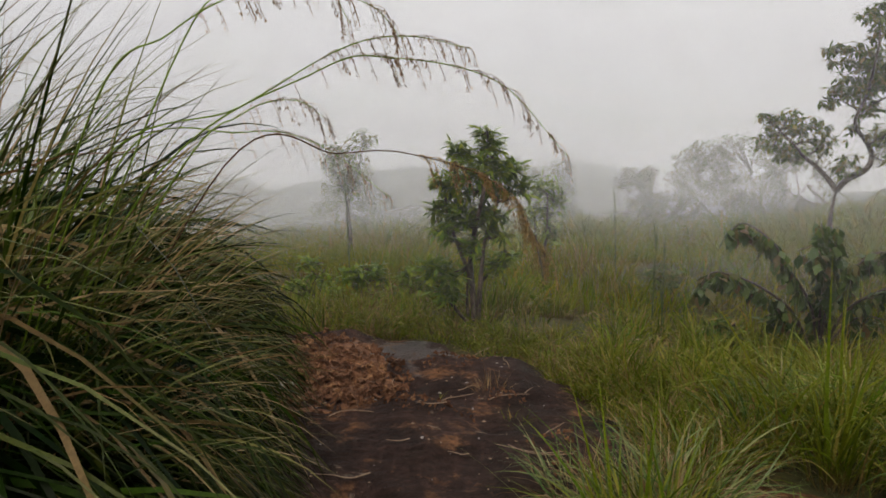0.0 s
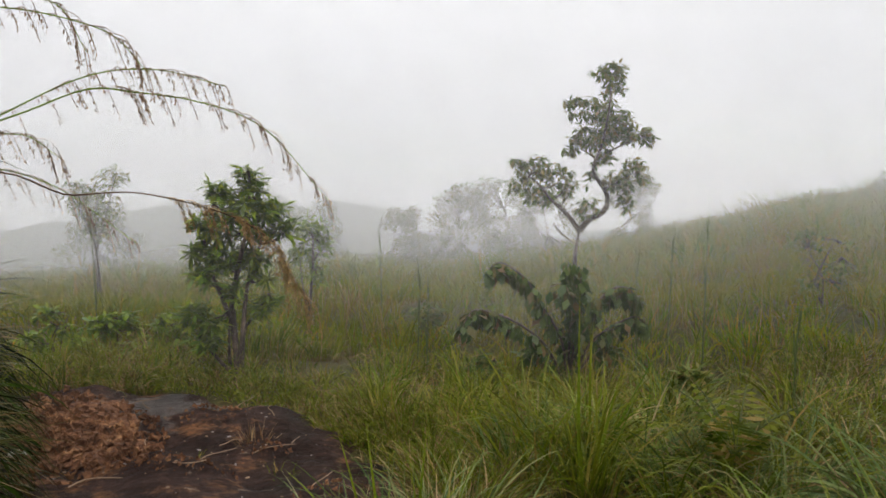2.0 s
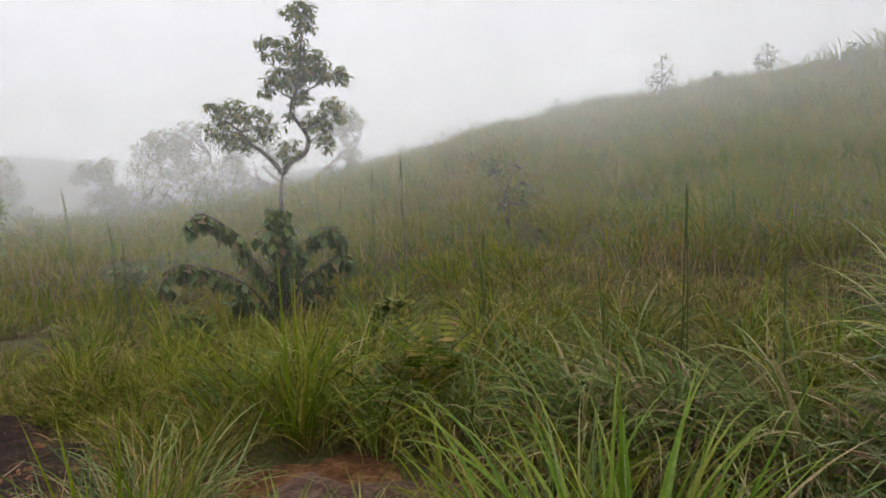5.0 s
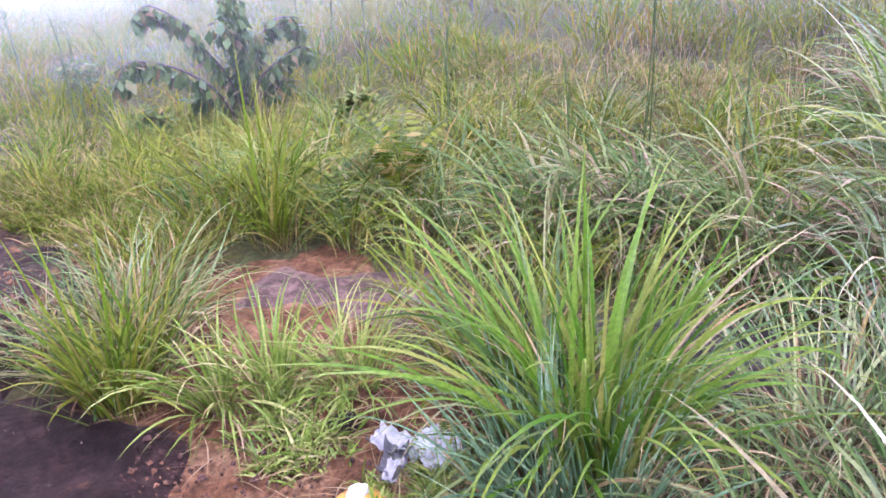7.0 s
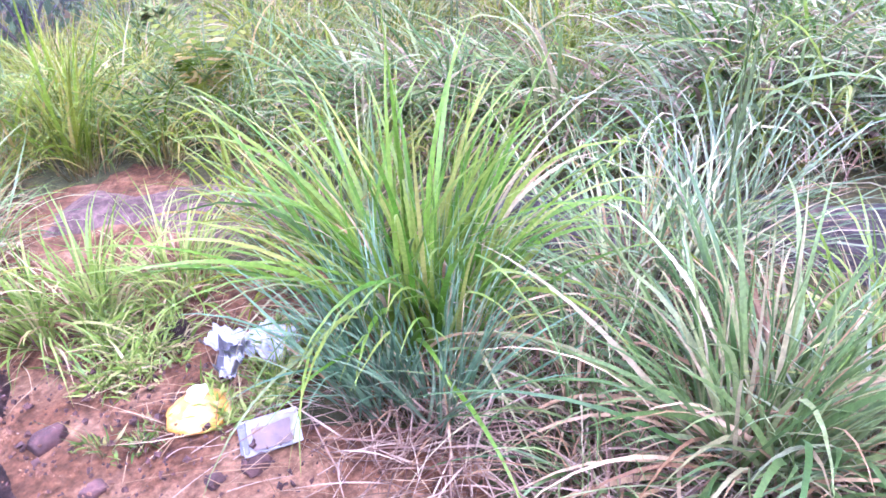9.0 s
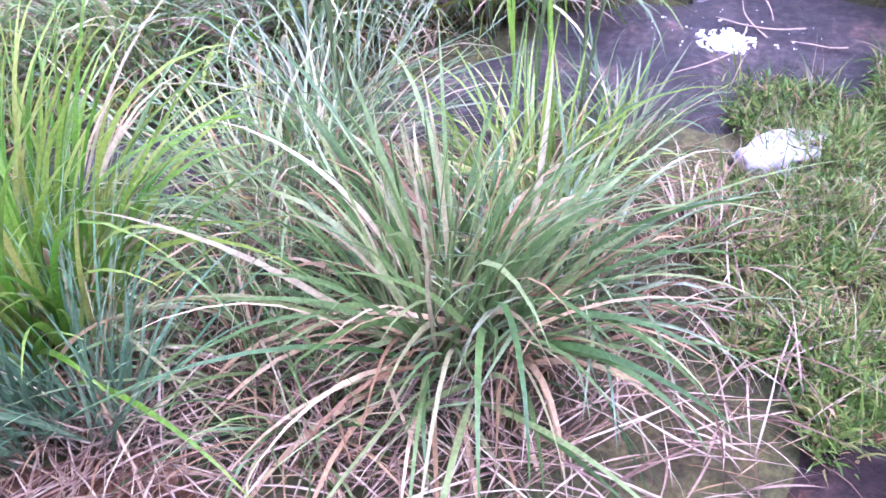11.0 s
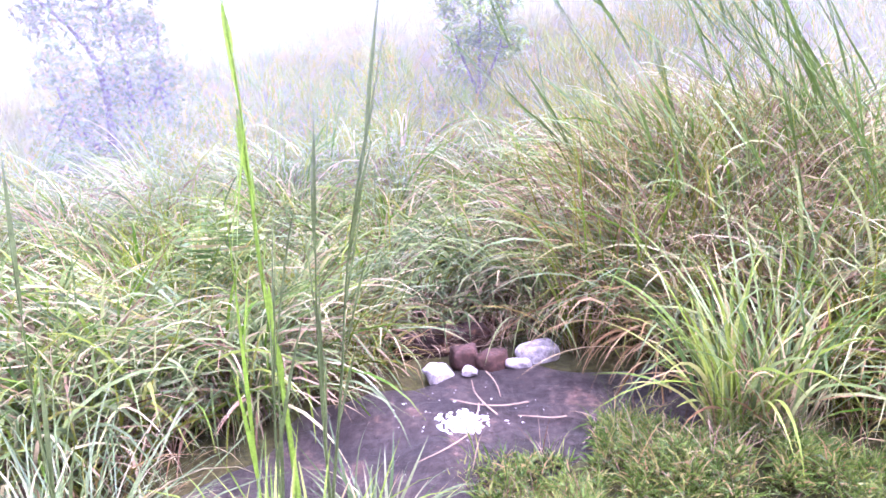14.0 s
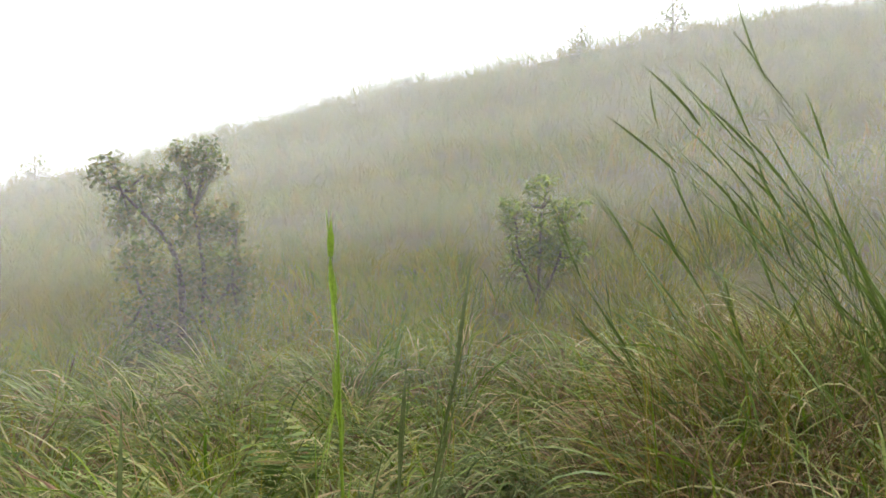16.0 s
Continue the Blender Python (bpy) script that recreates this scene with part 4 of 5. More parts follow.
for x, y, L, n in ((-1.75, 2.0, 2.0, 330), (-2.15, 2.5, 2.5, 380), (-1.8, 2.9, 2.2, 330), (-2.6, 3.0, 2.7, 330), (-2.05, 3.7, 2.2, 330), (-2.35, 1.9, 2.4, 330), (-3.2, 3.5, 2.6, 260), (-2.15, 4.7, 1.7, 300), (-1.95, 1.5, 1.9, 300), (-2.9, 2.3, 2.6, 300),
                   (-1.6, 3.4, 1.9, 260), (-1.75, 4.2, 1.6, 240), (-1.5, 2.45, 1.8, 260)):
    tall_clump(x, y, int(n * 0.9), 0.26, L * 1.4, "tall green clump of reed-like grass arching over the rock, its inner shade painted dark", 0.28, 2.75, 0.028, -0.1, 0.05, (0.8, 1.3), M_CLUMP_SHADED)
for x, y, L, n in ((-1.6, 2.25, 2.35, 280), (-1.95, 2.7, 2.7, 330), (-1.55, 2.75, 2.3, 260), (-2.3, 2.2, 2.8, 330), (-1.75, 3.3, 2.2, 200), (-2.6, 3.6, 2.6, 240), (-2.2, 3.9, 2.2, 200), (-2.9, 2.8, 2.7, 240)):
    tall_clump(x, y, int(n * 0.9), 0.25, L, "upright part of the tall grass clump", 0.42, 1.25, 0.016, -0.1, 0.14, (0.9, 2.4), M_CLUMP_LIT)


def weeds(cx, cy, rx, ry, count, label, tall=0.08, gaps=-0.2, mat=None):
    a, q = rng.uniform(0, 2 * np.pi, count), np.sqrt(rng.random(count))
    wob = 0.75 + 0.3 * np.sin(3 * a + cx) * np.sin(5 * a)
    x, y = cx + rx * q * wob * np.cos(a), cy + ry * q * wob * np.sin(a)
    gap = np.array([noise.fractal(Vector((u * 4, v * 4, 2.0)), 1.0, 2.0, 3) for u, v in zip(x, y)])
    keep = gap > gaps
    x, y, q, gap, count = x[keep], y[keep], q[keep], gap[keep], int(keep.sum())
    lump = 0.16 * np.clip(gap - gaps, 0, 0.6) * np.maximum(0, 1 - q ** 2)
    g = tuft_blades(x, y, height(x, y) + lump * rng.uniform(0.2, 1, count), 9, np.full(count, 0.03), 0.028 + tall * rng.random(count) ** 2.5, 1.6, 1.0, 0.010, 3)
    few = rng.random(count) < 0.05
    h = tuft_blades(x[few], y[few], height(x, y)[few], 6, np.full(few.sum(), 0.02), 0.12 + 0.16 * rng.random(few.sum()), 0.5, 1.3, 0.005, 5)
    grass_object("low_weeds", [g, h], mat or M_WEED, label, "stuff", "weeds", twist=0.9)
    few = rng.random(count) < 0.04
    e = tuft_blades(x[few], y[few], height(x, y)[few] + 0.02, 4, np.full(few.sum(), 0.04), 0.1 + 0.14 * rng.random(few.sum()), 1.2, 0.9, 0.004, 4)
    grass_object("dead_stems", [e], M_DEAD, "dead brown stems among the weeds", "stuff", "weeds")


weeds(2.4, -1.45, 1.1, 1.0, 6000, "low mat of fine green weeds beside the rock")
weeds(1.85, -0.85, 0.75, 0.5, 3000, "low mat of fine green weeds at the edge of the rock")
weeds(1.02, 1.98, 0.24, 0.27, 170, "low green weeds on red soil", 0.14, -0.3, M_YOUNG)
weeds(1.3, 1.5, 0.2, 0.22, 170, "low green weeds round the litter", 0.14, -0.3, M_YOUNG)
weeds(2.6, -0.95, 0.2, 0.16, 200, "green weeds creeping over the white stone", 0.12, -0.3)
weeds(1.08, 1.5, 0.16, 0.2, 70, "small green weeds between the litter", 0.08, -0.3, M_YOUNG)
weeds(0.8, 1.65, 0.15, 0.15, 26, "sparse low weeds on red soil")

# ---- trees and shrubs ----
def leaf_cloud(centres, radii, count, size, aspect=0.35, droop=0.3, whorl=1):
    """Small folded leaves in uneven clumps: verts, faces, uvs."""
    vol = np.array([r[0] * r[1] * r[2] for r in radii]) ** 0.75
    which = rng.choice(len(centres), count, p=vol / vol.sum())
    C, R = np.array(centres)[which], np.array(radii)[which]
    p = rng.normal(0, 1, (count, 3))
    p /= np.linalg.norm(p, axis=1)[:, None]
    p = C + R * p * (rng.uniform(0.25, 1.05, count) ** 0.7)[:, None]
    if whorl > 1:
        p = np.repeat(p, whorl, 0)
    n = len(p)
    a, e = rng.uniform(0, 2 * np.pi, n), rng.normal(-droop, 0.5, n)
    d = np.stack([np.cos(a) * np.cos(e), np.sin(a) * np.cos(e), np.sin(e)], 1)
    s = np.cross(d, [0, 0, 1.0]) + rng.normal(0, 0.25, (n, 3))
    s /= np.linalg.norm(s, axis=1)[:, None]
    up = np.cross(s, d)
    L = (size * rng.uniform(0.6, 1.3, n))[:, None]
    W = L * aspect / 2
    mid = p + d * L * 0.5 - up * L * 0.06
    V = np.stack([p, mid + s * W + up * W * 0.3, p + d * L - up * L * 0.12, mid - s * W + up * W * 0.3], 1).reshape(-1, 3)
    F = np.arange(n * 4).reshape(n, 4)
    U = np.tile([[0.5, 0], [1, 0.5], [0.5, 1], [0, 0.5]], (n, 1)).astype(float)
    return V, F, U


def tree(name, at, scale, yaw, stems, clumps, leaves, leaf_size, leaf_mat, label, aspect=0.35, droop=0.3, whorl=1, depth=0.8, category="tree"):
    """stems: (points (across, up), start radius); clumps: (across, up, half width, half height), in units of scale, seen across the yaw."""
    base = empty(name, (at[0], at[1], at[2]))
    base.rotation_euler = (0, 0, yaw)
    tubes = []
    tw = random.Random(len(stems) * 7 + len(clumps))
    for pts, r in stems:
        path = smooth_path([(u * scale, tw.uniform(-0.06, 0.06) * scale * k, v * scale) for k, (u, v) in enumerate(pts)], 5)
        n = len(path)
        tubes.append(tube(path, [r * scale * (1 - 0.75 * i / (n - 1)) for i in range(n)], 7))
    centres, radii = [], []
    for u, v, a, b in clumps:
        y = tw.uniform(-0.5, 0.5) * depth * a
        centres.append((u * scale, y * scale, v * scale))
        radii.append((a * scale, a * depth * scale, b * scale))
        for _ in range(3):
            q = Vector((u + tw.uniform(-0.6, 0.6) * a, y + tw.uniform(-0.5, 0.5) * a, v + tw.uniform(-0.5, 0.6) * b))
            near = min((Vector((pu, 0, pv)) for pts, _ in stems for pu, pv in pts[1:]), key=lambda w: (w - q).length)
            path = smooth_path([near * scale, (near * 0.5 + q * 0.5 + Vector((0, 0, -0.02))) * scale, q * scale], 4)
            tubes.append(tube(path, [0.012 * scale * (1 - 0.7 * i / (len(path) - 1)) for i in range(len(path))], 4))
    obj("trunk", join_tubes("trunk", tubes), M_BARK, base)
    V, F, U = leaf_cloud(centres, radii, leaves, leaf_size, aspect, droop, whorl)
    obj("crown", quads_mesh("crown", V, F, U), leaf_mat, base)
    return tagged(base, label, category)


def ground_at(x, y, lift=0.0):
    return (x, y, float(height(x, y)) + lift)


# crooked tree with two limbs
tree("tree", (4.25, 8.8, -0.55), 1.0, -0.46,
     [([(0.02, -0.1), (-0.01, 0.4), (-0.04, 0.92), (0.0, 1.26)], 0.05), ([(0.0, 1.24), (-0.1, 1.37), (-0.23, 1.52), (-0.33, 1.6), (-0.43, 1.74), (-0.6, 1.9)], 0.034),
      ([(0.0, 1.24), (0.1, 1.37), (0.27, 1.48), (0.32, 1.62), (0.27, 1.74), (0.16, 1.91), (0.14, 2.03), (0.23, 2.28), (0.29, 2.69), (0.31, 3.0)], 0.037),
      ([(0.25, 2.15), (0.51, 2.28), (0.76, 2.36)], 0.014), ([(0.16, 2.1), (0.0, 2.2), (-0.12, 2.24)], 0.01), ([(0.27, 1.74), (0.43, 1.85), (0.62, 1.95)], 0.014), ([(0.28, 2.6), (0.1, 2.68), (-0.1, 2.73)], 0.011)],
     [(0.31, 3.1, 0.25, 0.0975), (0.32, 2.92, 0.14, 0.13), (-0.1, 2.72, 0.16, 0.13), (0.2, 2.68, 0.22, 0.169), (0.38, 2.55, 0.22, 0.13), (0.3, 2.42, 0.24, 0.13), (0.68, 2.37, 0.17, 0.13), (0.52, 2.4, 0.15, 0.13), (0.08, 2.36, 0.22, 0.156), (-0.14, 2.22, 0.12, 0.078),
      (0.23, 2.16, 0.15, 0.13), (0.62, 1.96, 0.18, 0.143), (0.42, 1.84, 0.18, 0.13), (0.5, 1.64, 0.12, 0.156), (0.1, 1.53, 0.14, 0.13), (0.1, 1.88, 0.08, 0.104), (-0.56, 1.97, 0.22, 0.169), (-0.3, 1.88, 0.22, 0.169), (-0.7, 1.76, 0.17, 0.169),
      (-0.14, 1.75, 0.12, 0.13), (-0.5, 1.65, 0.2, 0.104), (-0.76, 2.06, 0.09, 0.078)],
     820, 0.095, M_LEAF_TREE, "small crooked tree with two limbs and sparse grey-green leaves", 0.42, 0.4, 5)
# leafy bush behind the rock
tree("bush", (0.2, 5.95, -0.23), 0.9, -0.03,
     [([(0.0, -0.1), (0.0, 0.35), (-0.03, 0.78), (0.01, 1.1), (0.08, 1.43), (0.12, 1.75), (0.11, 1.9)], 0.032), ([(0.02, 0.2), (0.05, 0.67), (0.1, 1.04), (0.2, 1.32)], 0.026), ([(-0.04, 0.28), (-0.16, 0.43), (-0.29, 0.58), (-0.36, 0.69)], 0.018),
      ([(-0.03, 0.7), (-0.14, 0.99), (-0.23, 1.32), (-0.16, 1.64)], 0.02), ([(0.04, 0.62), (0.18, 0.8), (0.26, 0.92)], 0.014), ([(-0.02, 0.05), (-0.06, 0.4), (-0.05, 0.8)], 0.022)],
     [(0.11, 1.89, 0.07, 0.08), (-0.11, 1.73, 0.1, 0.08), (0.14, 1.77, 0.11, 0.08), (0.03, 1.6, 0.17, 0.1), (0.25, 1.6, 0.13, 0.09), (0.38, 1.44, 0.1, 0.08), (0.18, 1.43, 0.15, 0.09), (-0.14, 1.45, 0.13, 0.11), (-0.25, 1.27, 0.11, 0.1),
      (-0.08, 1.21, 0.13, 0.1), (0.14, 1.21, 0.13, 0.09), (-0.23, 1.08, 0.11, 0.09), (0.18, 1.04, 0.1, 0.09), (0.25, 0.86, 0.08, 0.09), (-0.31, 0.78, 0.1, 0.11), (-0.18, 0.73, 0.11, 0.1), (-0.23, 0.56, 0.11, 0.08), (0.14, 0.78, 0.09, 0.08),
      (-0.29, 1.49, 0.06, 0.05), (-0.36, 1.1, 0.05, 0.03), (-0.03, 0.95, 0.1, 0.09)],
     560, 0.105, M_LEAF_BUSH, "leafy green bush with whorls of long leaves behind the rock", 0.28, 0.1, 6, 0.9, "bush")
tree("bush", (1.03, 8.5, -0.55), 1.0, 0.0, [([(0, -0.1), (0.0, 0.5), (0.03, 1.0), (0.02, 1.3)], 0.025), ([(0, 0.4), (-0.08, 0.8), (-0.1, 1.1)], 0.014)],
     [(0.02, 1.35, 0.16, 0.14), (0.14, 1.2, 0.12, 0.12), (-0.08, 1.1, 0.14, 0.14), (0.06, 0.9, 0.14, 0.16)], 130, 0.11, M_LEAF_BUSH, "small slender green bush in the grass", 0.26, 0.1, 5, 0.9, "bush")
tree("tree", (-1.45, 12.0, -1.05), 1.0, 0.1, [([(0.02, 0), (0.0, 0.8), (-0.02, 1.5), (0.03, 2.0)], 0.04), ([(0, 1.3), (0.15, 1.8), (0.25, 2.2)], 0.02), ([(0, 1.3), (-0.15, 1.7), (-0.25, 2.0)], 0.02)],
     [(0.0, 1.9, 0.35, 0.3), (0.22, 2.25, 0.22, 0.16), (-0.2, 2.05, 0.2, 0.18), (0.02, 1.55, 0.22, 0.2)], 900, 0.09, M_LEAF_TREE, "slender small tree fading into the mist", 0.4, 0.2)
# shrub at the foot of the crooked tree
def drooping_shrub(at, yaw):
    base = empty("shrub", at)
    base.rotation_euler = (0, 0, yaw)
    arms = [[(0, 0), (-0.06, 0.47), (-0.23, 0.79), (-0.38, 1.03), (-0.57, 1.17), (-0.67, 1.12)], [(0, 0), (-0.18, 0.42), (-0.41, 0.64), (-0.62, 0.75), (-0.78, 0.79), (-0.84, 0.7)], [(0, 0), (0.0, 0.44), (0.0, 0.82), (-0.03, 1.17)],
            [(0, 0), (0.07, 0.44), (0.2, 0.76), (0.35, 0.92), (0.49, 0.92), (0.55, 0.83)], [(0, 0), (0.16, 0.42), (0.38, 0.6), (0.56, 0.67), (0.63, 0.6)], [(0, 0), (-0.12, 0.25), (-0.28, 0.34), (-0.42, 0.3)], [(0, 0), (0.15, 0.28), (0.3, 0.38), (0.42, 0.36)],
            [(0, 0), (0.04, 0.5), (0.06, 0.85), (0.08, 1.08)]]
    sr = random.Random(4)
    c, rad = [], []
    for k, pts in enumerate(arms):
        sway = sr.uniform(-0.14, 0.14)
        path = smooth_path([(u, sway * i, v) for i, (u, v) in enumerate(pts)], 6)
        v, f = tube(path, [0.014 * (1 - 0.7 * i / (len(path) - 1)) for i in range(len(path))], 5)
        obj("stem", join_tubes("stem", [(v, f)]), M_BARK, base)
        for p in path[8:]:
            c.append((p.x, p.y, p.z - 0.03))
            rad.append((0.05, 0.06, 0.045))
        if k in (2, 7):
            for _ in range(9):
                a = sr.uniform(0, 6.28)
                c.append((path[-1].x + 0.13 * math.cos(a), path[-1].y + 0.13 * math.sin(a), path[-1].z - sr.uniform(0.03, 0.28)))
                rad.append((0.05, 0.05, 0.06))
    for _ in range(9):
        a, q = sr.uniform(0, 6.28), sr.uniform(0.02, 0.16)
        c.append((q * math.cos(a), q * math.sin(a), sr.uniform(0.12, 0.55)))
        rad.append((0.07, 0.07, 0.07))
    V, F, U = leaf_cloud(c, rad, 1500, 0.115, 0.62, 1.15)
    obj("leaves", quads_mesh("leaves", V, F, U), M_LEAF_SHRUB, base)
    tagged(base, "dark shrub with drooping broad leaves on arching stems", "shrub")


drooping_shrub((2.98, 6.3, -0.45), -0.45)


def leafy_weed(az, dist, size, mat, label):
    """A low many-stemmed leafy plant in the meadow."""
    x, y = dist * math.sin(radians(az)), dist * math.cos(radians(az))
    wr = random.Random(int(az * 31 + dist * 7))
    stems = [([(0, -0.05), (wr.uniform(-0.1, 0.1), 0.35), (wr.uniform(-0.35, 0.35), wr.uniform(0.6, 0.9))], 0.015) for _ in range(4)]
    clumps = [(wr.uniform(-0.4, 0.4), wr.uniform(0.25, 0.95), wr.uniform(0.1, 0.2), wr.uniform(0.07, 0.14)) for _ in range(11)]
    ob = tree("weed", ground_at(x, y), size, radians(-az), stems, clumps, 130, 0.085, mat, label, 0.42, 0.3, 4, 0.9, "weed")
    tagged(ob, group="leafy weeds in the meadow")


for az, dist, size in ((41.5, 9.6, 0.8), (-6, 6.9, 0.42), (-9.5, 7.2, 0.5), (-2.5, 7.0, 0.35), (15, 8.4, 0.4), (19, 6.4, 0.35), (33, 5.6, 0.3)):
    leafy_weed(az, dist, size, M_LEAF_TREE if az > 0 else M_LEAF_BUSH, "dark leafy weed standing in the meadow grass")


def fern(at, size, count, label, mat):
    """Fronds with paired leaflets."""
    base = empty("fern", at)
    fr = random.Random(int(at[0] * 100))
    for k in range(count):
        a, L = 6.28 * k / count + fr.uniform(-0.3, 0.3), size * fr.uniform(0.75, 1.1)
        d = Vector((math.cos(a), math.sin(a), 0))
        side = Vector((-d.y, d.x, 0))
        path = [d * (L * 0.5 * s * s) + Vector((0, 0, L * (1.0 * s - 0.25 * s * s))) for s in np.linspace(0, 1, 15)]
        V, F = [], []
        for i in range(2, 15):
            w = L * 0.26 * math.sin(math.pi * (i / 15) ** 0.8) + 0.01
            t = (path[i] - path[i - 1]).normalized()
            for sg in (1, -1):
                tip = path[i] + side * sg * w + t * w * 0.35 - Vector((0, 0, w * 0.25))
                n = len(V)
                V += [path[i], path[i] + (tip - path[i]) * 0.5 + t * 0.012, tip, path[i] + (tip - path[i]) * 0.5 - t * 0.012]
                F.append((n, n + 1, n + 2, n + 3))
        frond = obj("frond", quads_mesh("frond", np.array([tuple(v) for v in V]), np.array(F), np.full((len(V), 2), 0.5)), mat, base)
        obj("midrib", join_tubes("midrib", [tube(path, [0.003] * 15, 4)]), M_STALK, frond)
    tagged(base, label, "fern", "ferns in the grass")


fern(ground_at(4.72, 0.29, 0.25), 0.7, 7, "green fern with feathery fronds in the grass", M_ARCH)
fern(ground_at(2.3, 3.1, 0.15), 0.5, 8, "bright green fern in the meadow grass", M_MEADOW)
# tree and bush on the rising slope
tree("tree", (9.9, 1.84, 0.08), 1.2, -1.45,
     [([(0.0, -0.1), (0.05, 0.8), (-0.08, 1.35), (-0.5, 1.85)], 0.05), ([(0.1, 0), (0.25, 0.9), (0.15, 1.7)], 0.04), ([(0.05, 0.2), (-0.3, 0.8), (-0.4, 1.1)], 0.03), ([(0.2, 0.5), (0.5, 1.0), (0.55, 1.5)], 0.03)],
     [(-0.62, 2.0, 0.24, 0.18), (-0.2, 1.98, 0.26, 0.16), (0.15, 2.05, 0.2, 0.2), (0.32, 2.12, 0.16, 0.16), (-0.4, 1.65, 0.3, 0.22), (0.1, 1.6, 0.36, 0.26), (0.45, 1.6, 0.2, 0.24), (-0.3, 1.2, 0.3, 0.26),
      (0.3, 1.15, 0.36, 0.28), (0.62, 1.2, 0.2, 0.24), (0.02, 0.8, 0.42, 0.3), (-0.35, 0.65, 0.3, 0.3), (0.45, 0.65, 0.36, 0.3), (0.65, 0.8, 0.2, 0.25), (-0.2, 0.3, 0.42, 0.28), (0.35, 0.3, 0.45, 0.28), (-0.5, 0.25, 0.24, 0.2), (0.05, 2.25, 0.16, 0.12), (0.28, 2.32, 0.14, 0.12), (-0.65, 2.16, 0.14, 0.08)], 8500, 0.095, M_LEAF_TREE, "bushy tree with many stems on the misty slope", 0.5, 0.2)
tree("bush", ground_at(9.9, -2.45, -0.05), 1.2, -1.8, [([(0, -0.1), (0.0, 0.5), (0.02, 1.1)], 0.03), ([(0, 0.1), (-0.2, 0.6), (-0.25, 0.95)], 0.02), ([(0, 0.1), (0.2, 0.6), (0.28, 0.95)], 0.02)],
     [(0.0, 1.3, 0.2, 0.18), (-0.26, 1.05, 0.2, 0.2), (0.28, 1.05, 0.24, 0.2), (0.0, 0.85, 0.34, 0.26), (0.25, 0.65, 0.26, 0.22), (-0.2, 0.6, 0.2, 0.26)], 260, 0.12, M_LEAF_BUSH, "rounded yellow-green bush on the misty slope", 0.3, 0.1, 7, 0.9, "bush")
# trees lost in the mist
for az, dist, k, w in ((2, 28, 2.6, 1.0), (7, 29, 2.4, 1.2), (13.6, 27, 2.2, 0.8), (17.5, 27, 2.7, 1.1), (20.8, 27, 2.8, 1.3), (30, 28, 2.4, 1.0), (-7, 28, 2.6, 1.2), (23.5, 28, 2.6, 1.2)):
    dist, k = dist * 1.22, k * 1.28
    x, y = dist * math.sin(radians(az)), dist * math.cos(radians(az))
    tv = random.Random(int(az * 10 + 99))
    clumps = []
    for _ in range(18):
        v = tv.uniform(0.0, 0.9)
        half = 0.5 * w * math.sqrt(max(0.05, 1 - (max(v - 0.42, (0.42 - v) * 0.6) / 0.55) ** 2))
        clumps.append((tv.uniform(-0.75, 0.75) * half, v, tv.uniform(0.12, 0.2) * w, tv.uniform(0.1, 0.17)))
    tree("tree", ground_at(x, y), k, radians(-az), [([(0, 0), (0.02, 0.3), (-0.03, 0.62)], 0.014), ([(0, 0.25), (0.1, 0.42), (0.16, 0.56)], 0.007), ([(0, 0.25), (-0.1, 0.38), (-0.16, 0.5)], 0.007)],
         clumps, 3600, 0.17, M_LEAF_TREE, "round-crowned tree lost in the valley mist", 0.5, 0.2)
for az, el_r, k in ((44.5, 26, 0.9), (51.5, 26, 1.5), (58, 27, 1.1), (113, 26, 1.6), (107, 27, 1.0), (71, 27, 1.2), (48, 25, 0.6), (55, 26, 0.7), (63, 25, 0.8), (76, 26, 0.7), (95, 26, 0.8)):
    x, y = el_r * math.sin(radians(az)), el_r * math.cos(radians(az))
    tree("bush", ground_at(x, y), k, radians(-az), [([(0, 0), (0.02, 0.5), (0, 1.0)], 0.03), ([(0, 0.3), (0.2, 0.7)], 0.02)], [(0.02, 0.9, 0.2, 0.2), (0.18, 0.66, 0.22, 0.22), (-0.2, 0.6, 0.2, 0.22), (0, 0.42, 0.3, 0.24)], 220, 0.14,
         M_LEAF_TREE, "small bush on the misty skyline of the hill", 0.5, 0.2, 1, 0.8, "bush")

# ---- stalks and seed heads ----
def stalk(points, radius=0.006, mat=None, leaves=5, leaf_len=0.35, label="tall green grass stalk", spread=0.25, fan=0.5, broad=0.016):
    base = empty("grass_stalk", points[0])
    o = Vector(points[0])
    path = smooth_path([Vector(p) - o for p in points], 6)
    n = len(path)
    obj("stem", join_tubes("stem", [tube(path, [radius * (1 - 0.8 * i / (n - 1)) for i in range(n)], 5)]), mat or M_STALK, base)
    ks = [int(n * (0.25 + 0.7 * i / max(1, leaves))) for i in range(leaves)]
    b = np.array([tuple(path[min(k, n - 1)]) for k in ks])
    d = path[-1] - path[n // 2]
    head = np.full(leaves, math.atan2(d.y, d.x)) + rng.normal(0, fan, leaves)
    lean = math.acos(max(-1, min(1, d.normalized().z)))
    if lean < 0.12:
        head = rng.uniform(0, 6.28, leaves)
    for i in range(leaves):
        V, F, U = ribbons(b[i:i + 1], head[i:i + 1], leaf_len * rng.uniform(0.7, 1.2, 1), np.full(1, 0.05 + lean * 0.85), np.full(1, spread + lean), np.full(1, broad), 5, 0.6)
        obj("leaf", quads_mesh("leaf", V, F, U), mat or M_STALK, base)
    return tagged(base, label, "grass stalk", "tall grass stalks")


